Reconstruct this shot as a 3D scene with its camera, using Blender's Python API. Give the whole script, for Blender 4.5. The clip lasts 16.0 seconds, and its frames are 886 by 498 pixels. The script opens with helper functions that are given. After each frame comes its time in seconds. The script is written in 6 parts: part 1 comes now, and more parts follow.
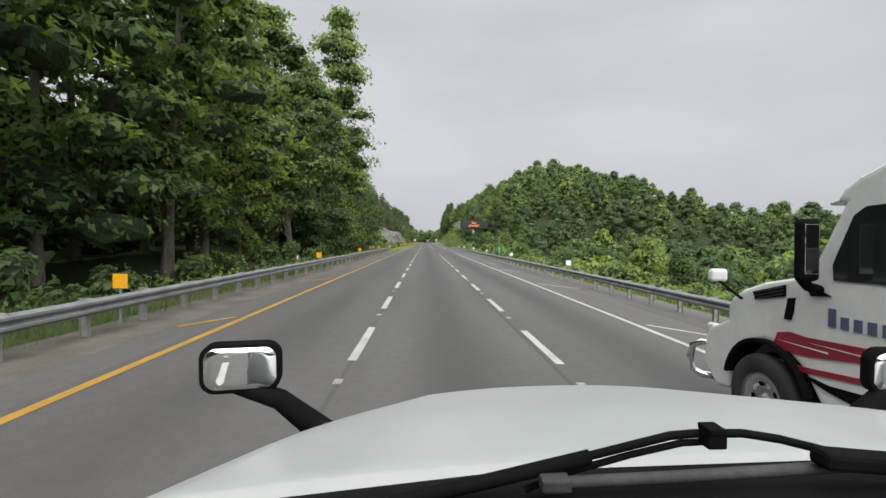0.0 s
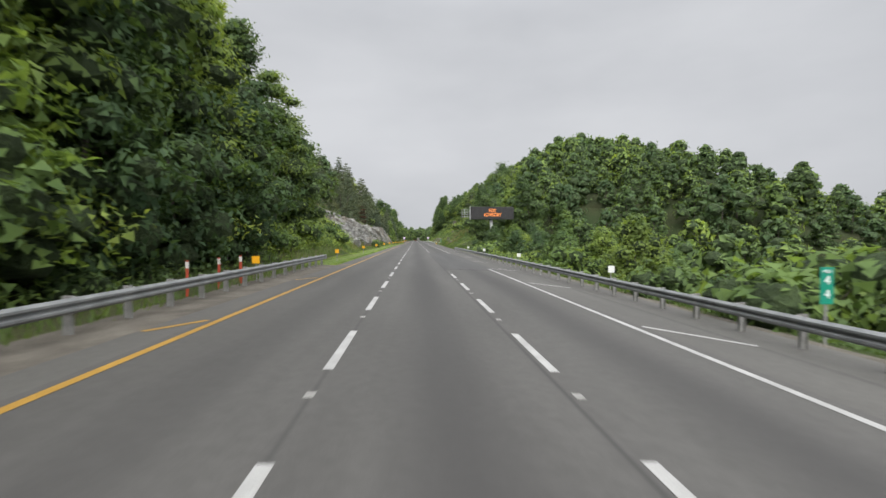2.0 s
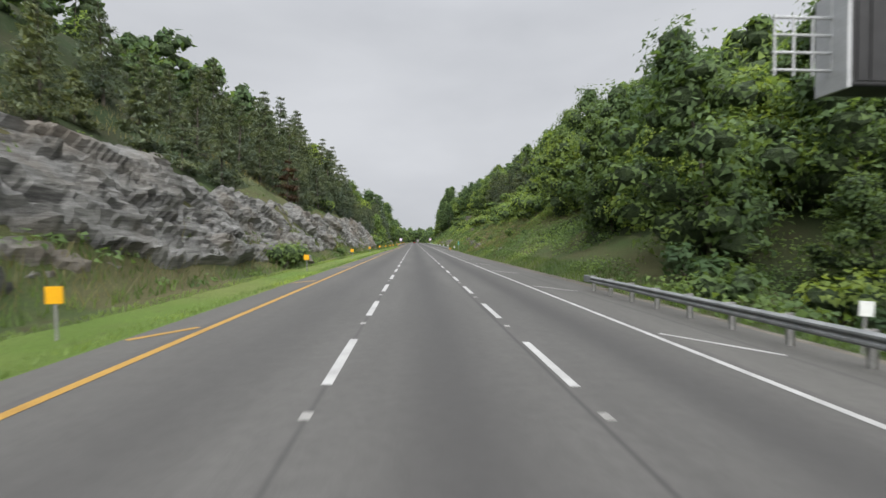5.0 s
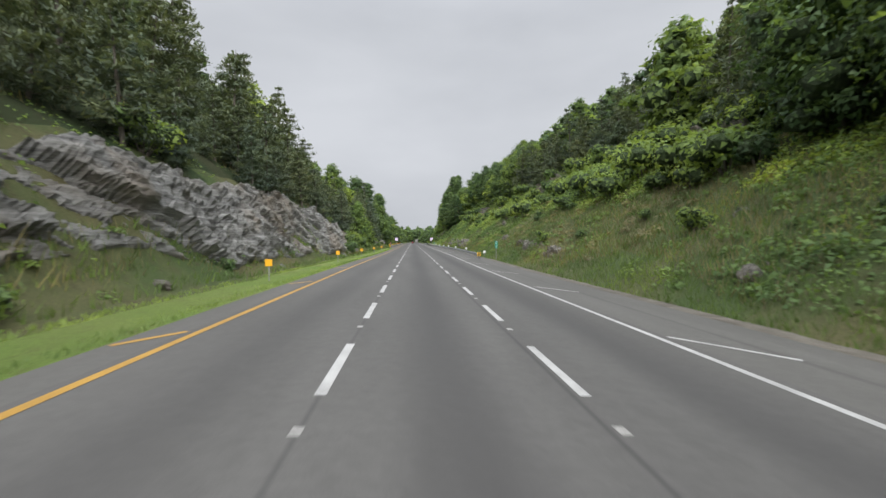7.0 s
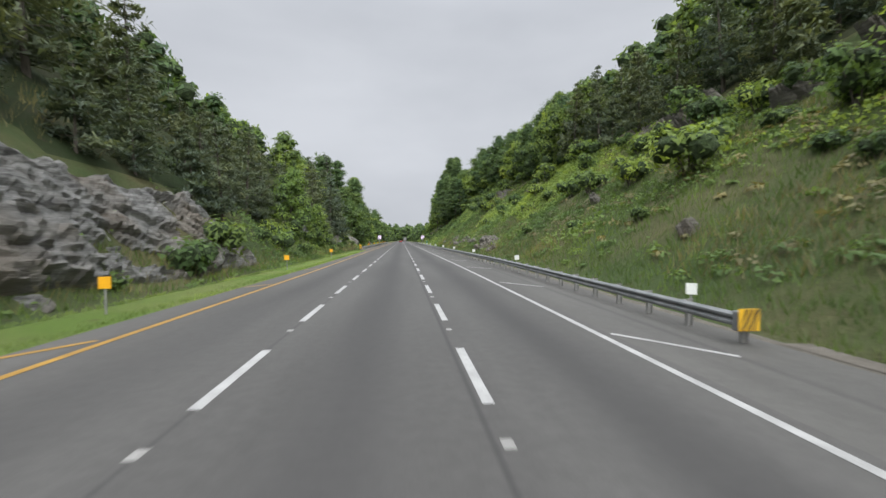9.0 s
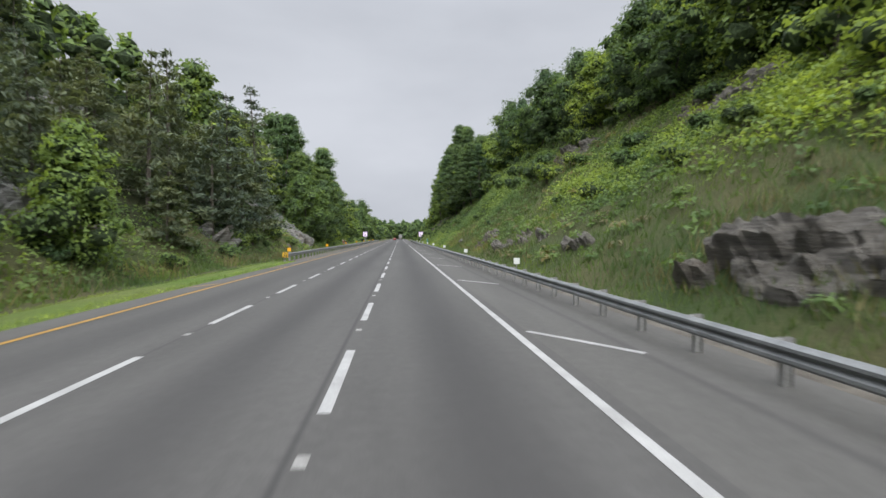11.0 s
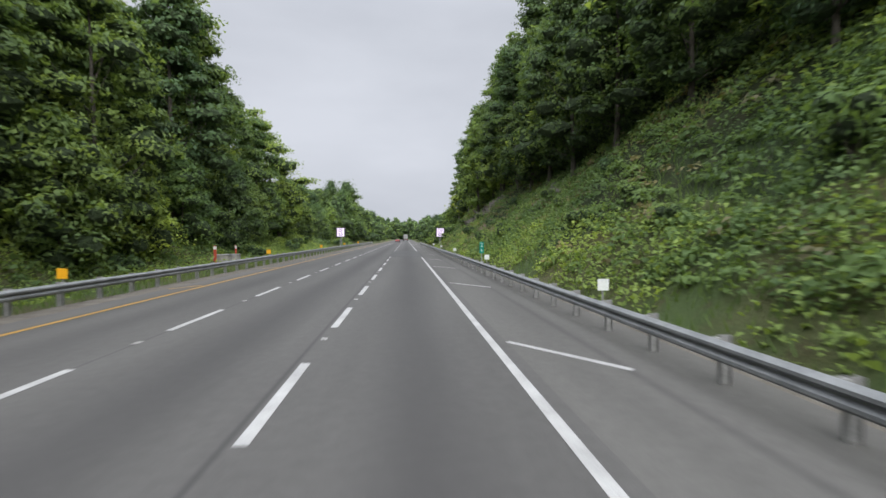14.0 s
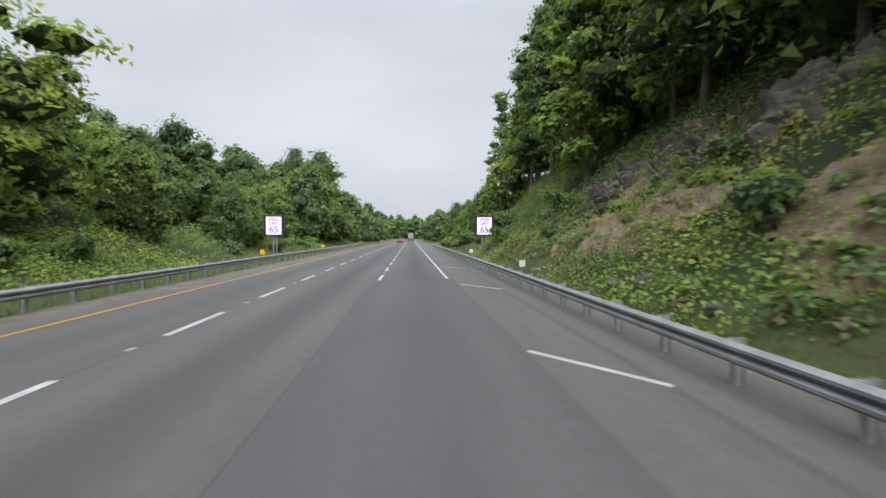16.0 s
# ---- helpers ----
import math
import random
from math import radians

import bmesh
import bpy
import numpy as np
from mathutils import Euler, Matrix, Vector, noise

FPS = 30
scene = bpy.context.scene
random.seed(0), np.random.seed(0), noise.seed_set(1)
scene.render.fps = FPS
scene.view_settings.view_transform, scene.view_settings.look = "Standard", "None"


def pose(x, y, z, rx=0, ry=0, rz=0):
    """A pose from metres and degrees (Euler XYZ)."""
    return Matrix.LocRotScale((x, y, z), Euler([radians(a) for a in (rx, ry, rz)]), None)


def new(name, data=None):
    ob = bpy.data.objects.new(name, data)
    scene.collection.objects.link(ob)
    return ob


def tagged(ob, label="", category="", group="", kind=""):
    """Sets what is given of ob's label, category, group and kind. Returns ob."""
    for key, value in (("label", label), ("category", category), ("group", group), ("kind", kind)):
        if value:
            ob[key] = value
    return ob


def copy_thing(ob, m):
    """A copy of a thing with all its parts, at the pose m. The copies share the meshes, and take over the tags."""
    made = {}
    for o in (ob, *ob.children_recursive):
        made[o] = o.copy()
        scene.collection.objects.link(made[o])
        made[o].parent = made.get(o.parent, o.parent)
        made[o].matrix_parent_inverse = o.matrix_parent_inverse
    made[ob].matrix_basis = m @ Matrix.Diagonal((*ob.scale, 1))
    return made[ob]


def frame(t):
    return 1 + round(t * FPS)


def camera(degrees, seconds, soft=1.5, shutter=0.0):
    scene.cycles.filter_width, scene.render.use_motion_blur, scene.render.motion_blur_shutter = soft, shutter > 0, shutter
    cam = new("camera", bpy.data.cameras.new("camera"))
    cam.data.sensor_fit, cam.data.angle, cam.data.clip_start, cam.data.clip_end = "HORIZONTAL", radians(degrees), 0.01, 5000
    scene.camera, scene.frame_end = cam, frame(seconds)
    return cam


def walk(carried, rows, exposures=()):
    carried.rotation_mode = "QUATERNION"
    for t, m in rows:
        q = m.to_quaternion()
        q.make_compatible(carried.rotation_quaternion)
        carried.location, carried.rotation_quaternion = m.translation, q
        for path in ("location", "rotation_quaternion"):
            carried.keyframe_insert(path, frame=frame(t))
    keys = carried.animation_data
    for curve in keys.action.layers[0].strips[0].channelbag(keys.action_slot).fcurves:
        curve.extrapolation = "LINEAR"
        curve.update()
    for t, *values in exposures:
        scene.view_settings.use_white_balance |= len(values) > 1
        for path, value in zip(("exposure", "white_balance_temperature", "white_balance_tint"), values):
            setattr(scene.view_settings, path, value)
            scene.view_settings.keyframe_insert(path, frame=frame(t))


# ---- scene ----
import itertools

# ---------------------------------------------------------------- camera
cam = camera(87.2, 16.0, soft=1.5, shutter=0.14)
EYE = 2.07
PATH = [  # seconds, x, y, yaw, pitch
    (0.0, -0.60, 0.15, -2.27, -0.96),
    (0.0334, -0.60, 0.15, -2.27, -0.96),
    (0.2, -0.58, 5.0, -2.30, -1.00),
    (0.5, -0.56, 12.48, -2.36, -1.07),
    (1.0, -0.54, 24.88, -2.61, -1.12),
    (1.5, -0.52, 37.25, -3.01, -1.16),
    (2.0, -0.48, 49.54, -3.43, -1.19),
    (2.5, -0.42, 61.74, -3.81, -1.12),
    (3.0, -0.38, 74.08, -4.14, -1.07),
    (3.5, -0.36, 86.50, -4.25, -1.10),
    (6.0, -0.73, 147.91, -3.20, -0.89),
    (6.5, -0.72, 160.26, -3.50, -0.95),
    (7.0, -0.62, 172.57, -3.79, -0.97),
    (7.5, -0.39, 184.86, -4.06, -1.05),
    (8.0, -0.09, 197.15, -4.36, -1.14),
    (8.5, 0.23, 209.44, -4.80, -1.14),
    (11.0, 2.65, 270.87, -5.36, -1.47),
    (11.5, 2.95, 283.17, -5.30, -1.56),
    (12.0, 3.16, 295.52, -5.22, -1.59),
    (12.5, 3.27, 307.83, -5.11, -1.55),
    (13.0, 3.33, 320.13, -4.96, -1.42),
    (13.5, 3.38, 332.46, -4.78, -1.36),
    (14.0, 3.41, 344.80, -4.59, -1.41),
    (14.5, 3.43, 357.11, -4.44, -1.48),
    (15.0, 3.44, 369.47, -4.22, -1.46),
    (15.5, 3.40, 381.88, -3.99, -1.42),
    (16.0, 3.26, 394.28, -4.01, -1.51),
]
walk(cam, [(t, pose(x, y, EYE, 90 + p, 0, w)) for t, x, y, w, p in PATH],
     [(0.0, 0.0, 6700, 10), (3.5, 0.0, 6650, 10), (8.5, 0.0, 6480, 10), (11.0, 0.0, 6400, 11), (13.5, 0.0, 6350, 11.5), (14.5, 0.15, 6360, 11.5), (16.0, 0.2, 6330, 11)])

# ---------------------------------------------------------------- light: overcast sky, soft sun behind cloud
SUN_EL, SUN_AZ = 46, 172
world = bpy.data.worlds.new("overcast_sky")
scene.world = world
world.use_nodes = True
wn, wl = world.node_tree.nodes, world.node_tree.links
wn.clear()
w_out = wn.new("ShaderNodeOutputWorld")
w_bg = wn.new("ShaderNodeBackground")
w_sky = wn.new("ShaderNodeTexSky")
w_sky.sky_type = "NISHITA"
w_sky.sun_disc = False
w_sky.sun_elevation, w_sky.sun_rotation = radians(SUN_EL), radians(SUN_AZ)
w_sky.dust_density, w_sky.air_density = 4.0, 1.0
w_grey = wn.new("ShaderNodeHueSaturation")
w_grey.inputs["Saturation"].default_value = 0.12
w_co = wn.new("ShaderNodeTexCoord")
w_map = wn.new("ShaderNodeMapping")
w_map.inputs["Scale"].default_value = (1.0, 1.0, 2.6)
w_noise = wn.new("ShaderNodeTexNoise")
w_noise.inputs["Scale"].default_value = 1.7
w_noise.inputs["Detail"].default_value = 6
w_noise.inputs["Roughness"].default_value = 0.5
w_ramp = wn.new("ShaderNodeValToRGB")
w_ramp.color_ramp.elements[0].position, w_ramp.color_ramp.elements[0].color = 0.3, (5.28, 5.57, 6.1, 1)
w_ramp.color_ramp.elements[1].position, w_ramp.color_ramp.elements[1].color = 0.72, (7.0, 7.3, 7.85, 1)
w_mix = wn.new("ShaderNodeMix")
w_mix.data_type = "RGBA"
w_mix.inputs["Factor"].default_value = 0.86
wl.new(w_co.outputs["Generated"], w_map.inputs["Vector"])
wl.new(w_map.outputs[0], w_noise.inputs["Vector"])
wl.new(w_noise.outputs[0], w_ramp.inputs[0])
wl.new(w_sky.outputs[0], w_grey.inputs["Color"])
wl.new(w_grey.outputs[0], w_mix.inputs["A"])
wl.new(w_ramp.outputs[0], w_mix.inputs["B"])
w_sep = wn.new("ShaderNodeSeparateXYZ")
w_zen = wn.new("ShaderNodeMapRange")
w_zen.interpolation_type = "SMOOTHSTEP"
w_zen.inputs["From Min"].default_value, w_zen.inputs["From Max"].default_value = 0.40, 1.0
w_zen.inputs["To Min"].default_value, w_zen.inputs["To Max"].default_value = 1.0, 4.0
w_gain = wn.new("ShaderNodeVectorMath")
w_gain.operation = "SCALE"
wl.new(w_co.outputs["Generated"], w_sep.inputs[0])
wl.new(w_sep.outputs["Z"], w_zen.inputs[0])
wl.new(w_mix.outputs["Result"], w_gain.inputs[0])
wl.new(w_zen.outputs[0], w_gain.inputs["Scale"])
wl.new(w_gain.outputs[0], w_bg.inputs[0])
wl.new(w_bg.outputs[0], w_out.inputs[0])
w_bg.inputs[1].default_value = 0.1

sun = new("sun", bpy.data.lights.new("sun", "SUN"))
sun.data.energy, sun.data.angle, sun.data.color = 3.9, radians(80), (1.0, 0.985, 0.955)
sun.matrix_world = pose(0, 0, 80, 90 - SUN_EL, 0, 180 - SUN_AZ)
scene.view_settings.exposure = 0.0

# ---------------------------------------------------------------- materials
def nodes_of(name, rough=0.8, metal=0.0, spec=0.4):
    m = bpy.data.materials.new(name)
    m.use_nodes = True
    nt = m.node_tree
    b = nt.nodes["Principled BSDF"]
    b.inputs["Roughness"].default_value = rough
    b.inputs["Metallic"].default_value = metal
    b.inputs["Specular IOR Level"].default_value = spec
    return m, nt, b


def noise_node(nt, scale, detail=5, rough=0.55, stretch=None, src="Object"):
    co = nt.nodes.new("ShaderNodeTexCoord")
    n = nt.nodes.new("ShaderNodeTexNoise")
    n.inputs["Scale"].default_value = scale
    n.inputs["Detail"].default_value = detail
    n.inputs["Roughness"].default_value = rough
    if stretch:
        mp = nt.nodes.new("ShaderNodeMapping")
        mp.inputs["Scale"].default_value = stretch
        nt.links.new(co.outputs[src], mp.inputs[0])
        nt.links.new(mp.outputs[0], n.inputs["Vector"])
    else:
        nt.links.new(co.outputs[src], n.inputs["Vector"])
    return n.outputs[0]


def ramp(nt, fac, stops):
    r = nt.nodes.new("ShaderNodeValToRGB")
    e = r.color_ramp.elements
    while len(e) < len(stops):
        e.new(0.5)
    for k, (p, c) in enumerate(stops):
        e[k].position, e[k].color = p, (*c, 1)
    nt.links.new(fac, r.inputs[0])
    return r.outputs[0]


def mixed(nt, fac, a, b, mode="MIX"):
    m = nt.nodes.new("ShaderNodeMix")
    m.data_type, m.blend_type = "RGBA", mode
    for key, v in (("Factor", fac), ("A", a), ("B", b)):
        if isinstance(v, (int, float)):
            m.inputs[key].default_value = v
        elif isinstance(v, tuple):
            m.inputs[key].default_value = (*v, 1)
        else:
            nt.links.new(v, m.inputs[key])
    return m.outputs["Result"]


def bump(nt, b, height, strength=0.4, dist=0.02):
    k = nt.nodes.new("ShaderNodeBump")
    k.inputs["Strength"].default_value, k.inputs["Distance"].default_value = strength, dist
    nt.links.new(height, k.inputs["Height"])
    nt.links.new(k.outputs[0], b.inputs["Normal"])


def two_scale(name, lo, hi, s1, s2, rough=0.8, metal=0.0, spec=0.4, bump_s=0.3, dist=0.01, stretch=None, amount=0.35):
    m, nt, b = nodes_of(name, rough, metal, spec)
    big = noise_node(nt, s1, 4, stretch=stretch)
    fine = noise_node(nt, s2, 6, 0.65, stretch=stretch)
    c = ramp(nt, big, [(0.3, lo), (0.7, hi)])
    g = ramp(nt, fine, [(0.25, (0.55, 0.55, 0.55)), (0.75, (1.3, 1.3, 1.3))])
    nt.links.new(mixed(nt, amount, c, mixed(nt, 1.0, c, g, "MULTIPLY")), b.inputs["Base Color"])
    bump(nt, b, fine, bump_s, dist)
    return m


def asphalt(name, base, tracks):
    m, nt, b = nodes_of(name, 0.78, 0, 0.35)
    co = nt.nodes.new("ShaderNodeTexCoord")
    sep = nt.nodes.new("ShaderNodeSeparateXYZ")
    nt.links.new(co.outputs["Object"], sep.inputs[0])
    patch = noise_node(nt, 0.35, 4, stretch=(2.2, 0.22, 1))
    grain = noise_node(nt, 60, 4, 0.75)
    mid = noise_node(nt, 5, 5, 0.6)
    c = ramp(nt, patch, [(0.3, tuple(v * 0.84 for v in base)), (0.7, tuple(v * 1.12 for v in base))])
    g = ramp(nt, grain, [(0.3, (0.6, 0.6, 0.6)), (0.7, (1.35, 1.35, 1.35))])
    c = mixed(nt, 0.5, c, mixed(nt, 1.0, c, g, "MULTIPLY"))
    d = ramp(nt, mid, [(0.35, (0.9, 0.9, 0.9)), (0.7, (1.06, 1.06, 1.06))])
    c = mixed(nt, 1.0, c, d, "MULTIPLY")
    if tracks:  # oil-stained strips along the middle of each lane
        for x0, wid, amt in tracks:
            sub = nt.nodes.new("ShaderNodeMath")
            sub.operation = "SUBTRACT"
            nt.links.new(sep.outputs["X"], sub.inputs[0])
            sub.inputs[1].default_value = x0
            ab = nt.nodes.new("ShaderNodeMath")
            ab.operation = "ABSOLUTE"
            nt.links.new(sub.outputs[0], ab.inputs[0])
            mr = nt.nodes.new("ShaderNodeMapRange")
            mr.interpolation_type = "SMOOTHSTEP"
            mr.inputs["From Min"].default_value, mr.inputs["From Max"].default_value = 0.0, wid
            mr.inputs["To Min"].default_value, mr.inputs["To Max"].default_value = amt, 0.0
            nt.links.new(ab.outputs[0], mr.inputs[0])
            c = mixed(nt, mr.outputs[0], c, (base[0] * 0.45, base[1] * 0.45, base[2] * 0.47))
    nt.links.new(c, b.inputs["Base Color"])
    bump(nt, b, grain, 0.35, 0.004)
    return m


def leafy(name, dark, light, through_light=0.35):
    m, nt, b = nodes_of(name, 0.6, 0, 0.2)
    geo = nt.nodes.new("ShaderNodeNewGeometry")
    info = nt.nodes.new("ShaderNodeObjectInfo")
    clump = noise_node(nt, 0.55, 3)
    c = ramp(nt, geo.outputs["Random Per Island"], [(0.0, tuple(p * 0.7 + q * 0.3 for p, q in zip(dark, light))), (1.0, tuple(p * 0.4 + q * 0.6 for p, q in zip(dark, light)))])
    k = ramp(nt, clump, [(0.3, (0.72, 0.76, 0.8)), (0.5, (0.97, 0.98, 0.98)), (0.7, (1.3, 1.26, 1.12))])
    tuft = ramp(nt, noise_node(nt, 1.9, 3), [(0.3, (0.84, 0.86, 0.86)), (0.7, (1.17, 1.15, 1.1))])
    c = mixed(nt, 1.0, c, tuft, "MULTIPLY")
    c = mixed(nt, 1.0, c, k, "MULTIPLY")
    stand = ramp(nt, noise_node(nt, 0.11, 2, src="Object"), [(0.36, (0.74, 0.78, 0.86)), (0.5, (1, 1, 1)), (0.64, (1.3, 1.22, 1.02))])
    c = mixed(nt, 1.0, c, stand, "MULTIPLY")
    k2 = ramp(nt, info.outputs["Random"], [(0.0, (0.76, 0.86, 0.95)), (0.5, (0.97, 1, 1)), (1.0, (1.12, 1.1, 0.95))])
    c = mixed(nt, 1.0, c, k2, "MULTIPLY")
    nt.links.new(c, b.inputs["Base Color"])
    tr = nt.nodes.new("ShaderNodeBsdfTranslucent")
    warm = mixed(nt, 1.0, c, (1.5, 1.42, 0.72), "MULTIPLY")
    nt.links.new(warm, tr.inputs[0])
    mx = nt.nodes.new("ShaderNodeMixShader")
    mx.inputs[0].default_value = through_light
    nt.links.new(b.outputs[0], mx.inputs[1])
    nt.links.new(tr.outputs[0], mx.inputs[2])
    nt.links.new(mx.outputs[0], nt.nodes["Material Output"].inputs[0])
    return m


def rocky(name, dark, light, stain):
    m, nt, b = nodes_of(name, 0.85, 0, 0.3)
    strata = noise_node(nt, 1.3, 9, 0.68, stretch=(0.6, 0.3, 4.0))
    grain = noise_node(nt, 5, 9, 0.75, stretch=(1.0, 0.6, 3.4))
    st = noise_node(nt, 0.22, 4)
    c = ramp(nt, strata, [(0.28, dark), (0.5, tuple((p + q) / 2 for p, q in zip(dark, light))), (0.72, light)])
    g = ramp(nt, grain, [(0.3, (0.5, 0.5, 0.5)), (0.7, (1.35, 1.35, 1.35))])
    c = mixed(nt, 0.6, c, mixed(nt, 1.0, c, g, "MULTIPLY"))
    c = mixed(nt, ramp(nt, st, [(0.5, (0, 0, 0)), (0.66, (0.55, 0.55, 0.55))]), c, stain)
    nt.links.new(c, b.inputs["Base Color"])
    bump(nt, b, grain, 1.0, 0.25)
    return m


def grassy(name, green, dry, soil):
    m, nt, b = nodes_of(name, 0.95, 0, 0.15)
    big = noise_node(nt, 0.13, 5, 0.6)
    mid = noise_node(nt, 1.4, 6, 0.7)
    fine = noise_node(nt, 16, 5, 0.75)
    c = mixed(nt, ramp(nt, big, [(0.40, (0, 0, 0)), (0.62, (0.85, 0.85, 0.85))]), green, dry)
    c = mixed(nt, ramp(nt, mid, [(0.54, (0, 0, 0)), (0.68, (0.8, 0.8, 0.8))]), c, soil)
    g = ramp(nt, fine, [(0.3, (0.45, 0.45, 0.45)), (0.72, (1.45, 1.45, 1.35))])
    nt.links.new(mixed(nt, 0.8, c, mixed(nt, 1.0, c, g, "MULTIPLY")), b.inputs["Base Color"])
    bump(nt, b, fine, 0.8, 0.15)
    return m


ROAD = asphalt("worn_grey_asphalt", (0.079, 0.0765, 0.0725), [(0.0, 1.2, 0.6), (3.6, 1.2, 0.6), (-3.45, 1.1, 0.35), (-1.83, 0.06, 0.5), (1.6, 0.07, 0.7)])
PATCH = asphalt("newer_dark_asphalt", (0.069, 0.068, 0.0665), [(3.5, 1.1, 0.25)])
SHOULDER = asphalt("pale_shoulder_asphalt", (0.091, 0.088, 0.082), [(6.9, 0.16, 0.45)])
GRAVEL = two_scale("dusty_gravel", (0.085, 0.075, 0.062), (0.165, 0.15, 0.125), 1.2, 28, 0.95, bump_s=0.9, dist=0.04, amount=0.8)
WHITE_LINE = two_scale("worn_white_line_paint", (0.28, 0.28, 0.272), (0.41, 0.41, 0.40), 1.5, 40, 0.6, amount=0.6)
YELLOW_LINE = two_scale("worn_yellow_line_paint", (0.29, 0.165, 0.032), (0.38, 0.22, 0.04), 1.5, 40, 0.6, amount=0.6)
GRASS = grassy("roadside_grass_ground", (0.066, 0.096, 0.036), (0.13, 0.118, 0.062), (0.08, 0.07, 0.04))
MOWN = grassy("mown_yellow_green_turf", (0.125, 0.195, 0.045), (0.175, 0.205, 0.07), (0.12, 0.14, 0.05))
# Weeds and litter, with tree shade darkened into the colour.
FOREST = grassy("weedy_forest_floor_with_shade", (0.03, 0.05, 0.019), (0.045, 0.048, 0.024), (0.05, 0.043, 0.027))
LEAF_MID = leafy("green_leaves", (0.098, 0.148, 0.052), (0.225, 0.305, 0.105), 0.45)
LEAF_BRIGHT = leafy("bright_yellow_green_leaves", (0.142, 0.205, 0.055), (0.3, 0.385, 0.118), 0.45)
LEAF_DARK = leafy("dark_green_leaves", (0.062, 0.102, 0.044), (0.152, 0.222, 0.088), 0.4)
NEEDLE = leafy("dull_dark_pine_needles", (0.082, 0.104, 0.07), (0.165, 0.195, 0.13), 0.25)
NEEDLE_BROWN = leafy("rusty_dying_needles", (0.07, 0.045, 0.03), (0.14, 0.08, 0.05), 0.15)
BLADE = leafy("grass_blades", (0.07, 0.118, 0.038), (0.155, 0.215, 0.078), 0.4)
BLADE_MOWN = leafy("mown_yellow_green_grass", (0.17, 0.23, 0.06), (0.33, 0.40, 0.14), 0.4)
BLADE_DRY = leafy("dry_straw_grass", (0.14, 0.12, 0.055), (0.30, 0.26, 0.14), 0.3)
BARK = two_scale("grey_brown_bark", (0.07, 0.06, 0.05), (0.17, 0.15, 0.125), 2.0, 14, 0.95, bump_s=0.9, dist=0.05, stretch=(3, 3, 0.5), amount=0.9)
ROCK = rocky("grey_layered_rock", (0.07, 0.07, 0.068), (0.39, 0.388, 0.37), (0.2, 0.16, 0.115))
ROCK_BROWN = rocky("brownish_weathered_rock", (0.07, 0.066, 0.06), (0.28, 0.26, 0.225), (0.14, 0.105, 0.07))
GALV = two_scale("weathered_galvanised_steel", (0.165, 0.174, 0.176), (0.27, 0.28, 0.28), 1.3, 22, 0.58, 0.4, 0.5, 0.15, 0.003, amount=0.5)
POST_STEEL = two_scale("dull_galvanised_post", (0.22, 0.22, 0.215), (0.36, 0.36, 0.35), 3, 30, 0.65, 0.4, amount=0.6)
# Filler lumps inside crowns: the inner shade is put into this dark colour.
SHADED_CORE = two_scale("shade_dark_crown_core", (0.03, 0.052, 0.02), (0.075, 0.115, 0.042), 2.6, 7, 0.9, bump_s=1.0, dist=0.35, amount=1.0)

# ---------------------------------------------------------------- mesh helpers
def mesh_ob(name, verts, faces, mats, parent=None, smooth=False, mat_index=None):
    me = bpy.data.meshes.new(name)
    me.from_pydata(verts, [], faces)
    for m in mats if isinstance(mats, (list, tuple)) else [mats]:
        me.materials.append(m)
    if mat_index is not None:
        me.polygons.foreach_set("material_index", mat_index)
    if smooth:
        me.polygons.foreach_set("use_smooth", [True] * len(me.polygons))
    me.update()
    ob = new(name, me)
    if parent:
        ob.parent = parent
    return ob


def part(name, bm, material, parent, label=""):
    me = bpy.data.meshes.new(name)
    bm.to_mesh(me)
    bm.free()
    me.materials.append(material)
    ob = new(name, me)
    ob.parent = parent
    if label:
        ob["label"] = label
    return ob


def smooth(ob):
    ob.data.polygons.foreach_set("use_smooth", [True] * len(ob.data.polygons))
    return ob


def box(bm, sx, sy, sz, at=(0, 0, 0), turn=None, bevel=0.0):
    n0 = set(bm.verts)
    r = bmesh.ops.create_cube(bm, size=1)
    m = Matrix.Translation(at) @ (turn or Matrix()) @ Matrix.Diagonal((sx, sy, sz, 1))
    bmesh.ops.transform(bm, matrix=m, verts=r["verts"])
    if bevel:
        es = list({e for v in r["verts"] for e in v.link_edges})
        bmesh.ops.bevel(bm, geom=es, offset=bevel, segments=2, affect="EDGES", profile=0.5)
    return bm


def tube(bm, a, b, r0, r1=None, n=10):
    a, b = Vector(a), Vector(b)
    d = b - a
    q = d.to_track_quat("Z", "Y").to_matrix().to_4x4()
    bmesh.ops.create_cone(bm, cap_ends=True, segments=n, radius1=r0, radius2=r0 if r1 is None else r1, depth=d.length,
                          matrix=Matrix.Translation((a + b) / 2) @ q)
    return bm


# ---------------------------------------------------------------- the lie of the land
def lerp_table(y, table):
    if y <= table[0][0]:
        return table[0][1:]
    for a, b in zip(table, table[1:]):
        if y <= b[0]:
            k = (y - a[0]) / (b[0] - a[0])
            k = k * k * (3 - 2 * k)
            return tuple(p + (q - p) * k for p, q in zip(a[1:], b[1:]))
    return table[-1][1:]


def cross_slope(y):
    return lerp_table(y, [(200, -0.034), (262, 0.004), (340, 0.0), (420, -0.006)])[0]


def road_z(x, y):
    return cross_slope(y) * (max(-9.0, min(10.0, x)) + 0.5)


EDGE_L, EDGE_R = -6.15, 8.5
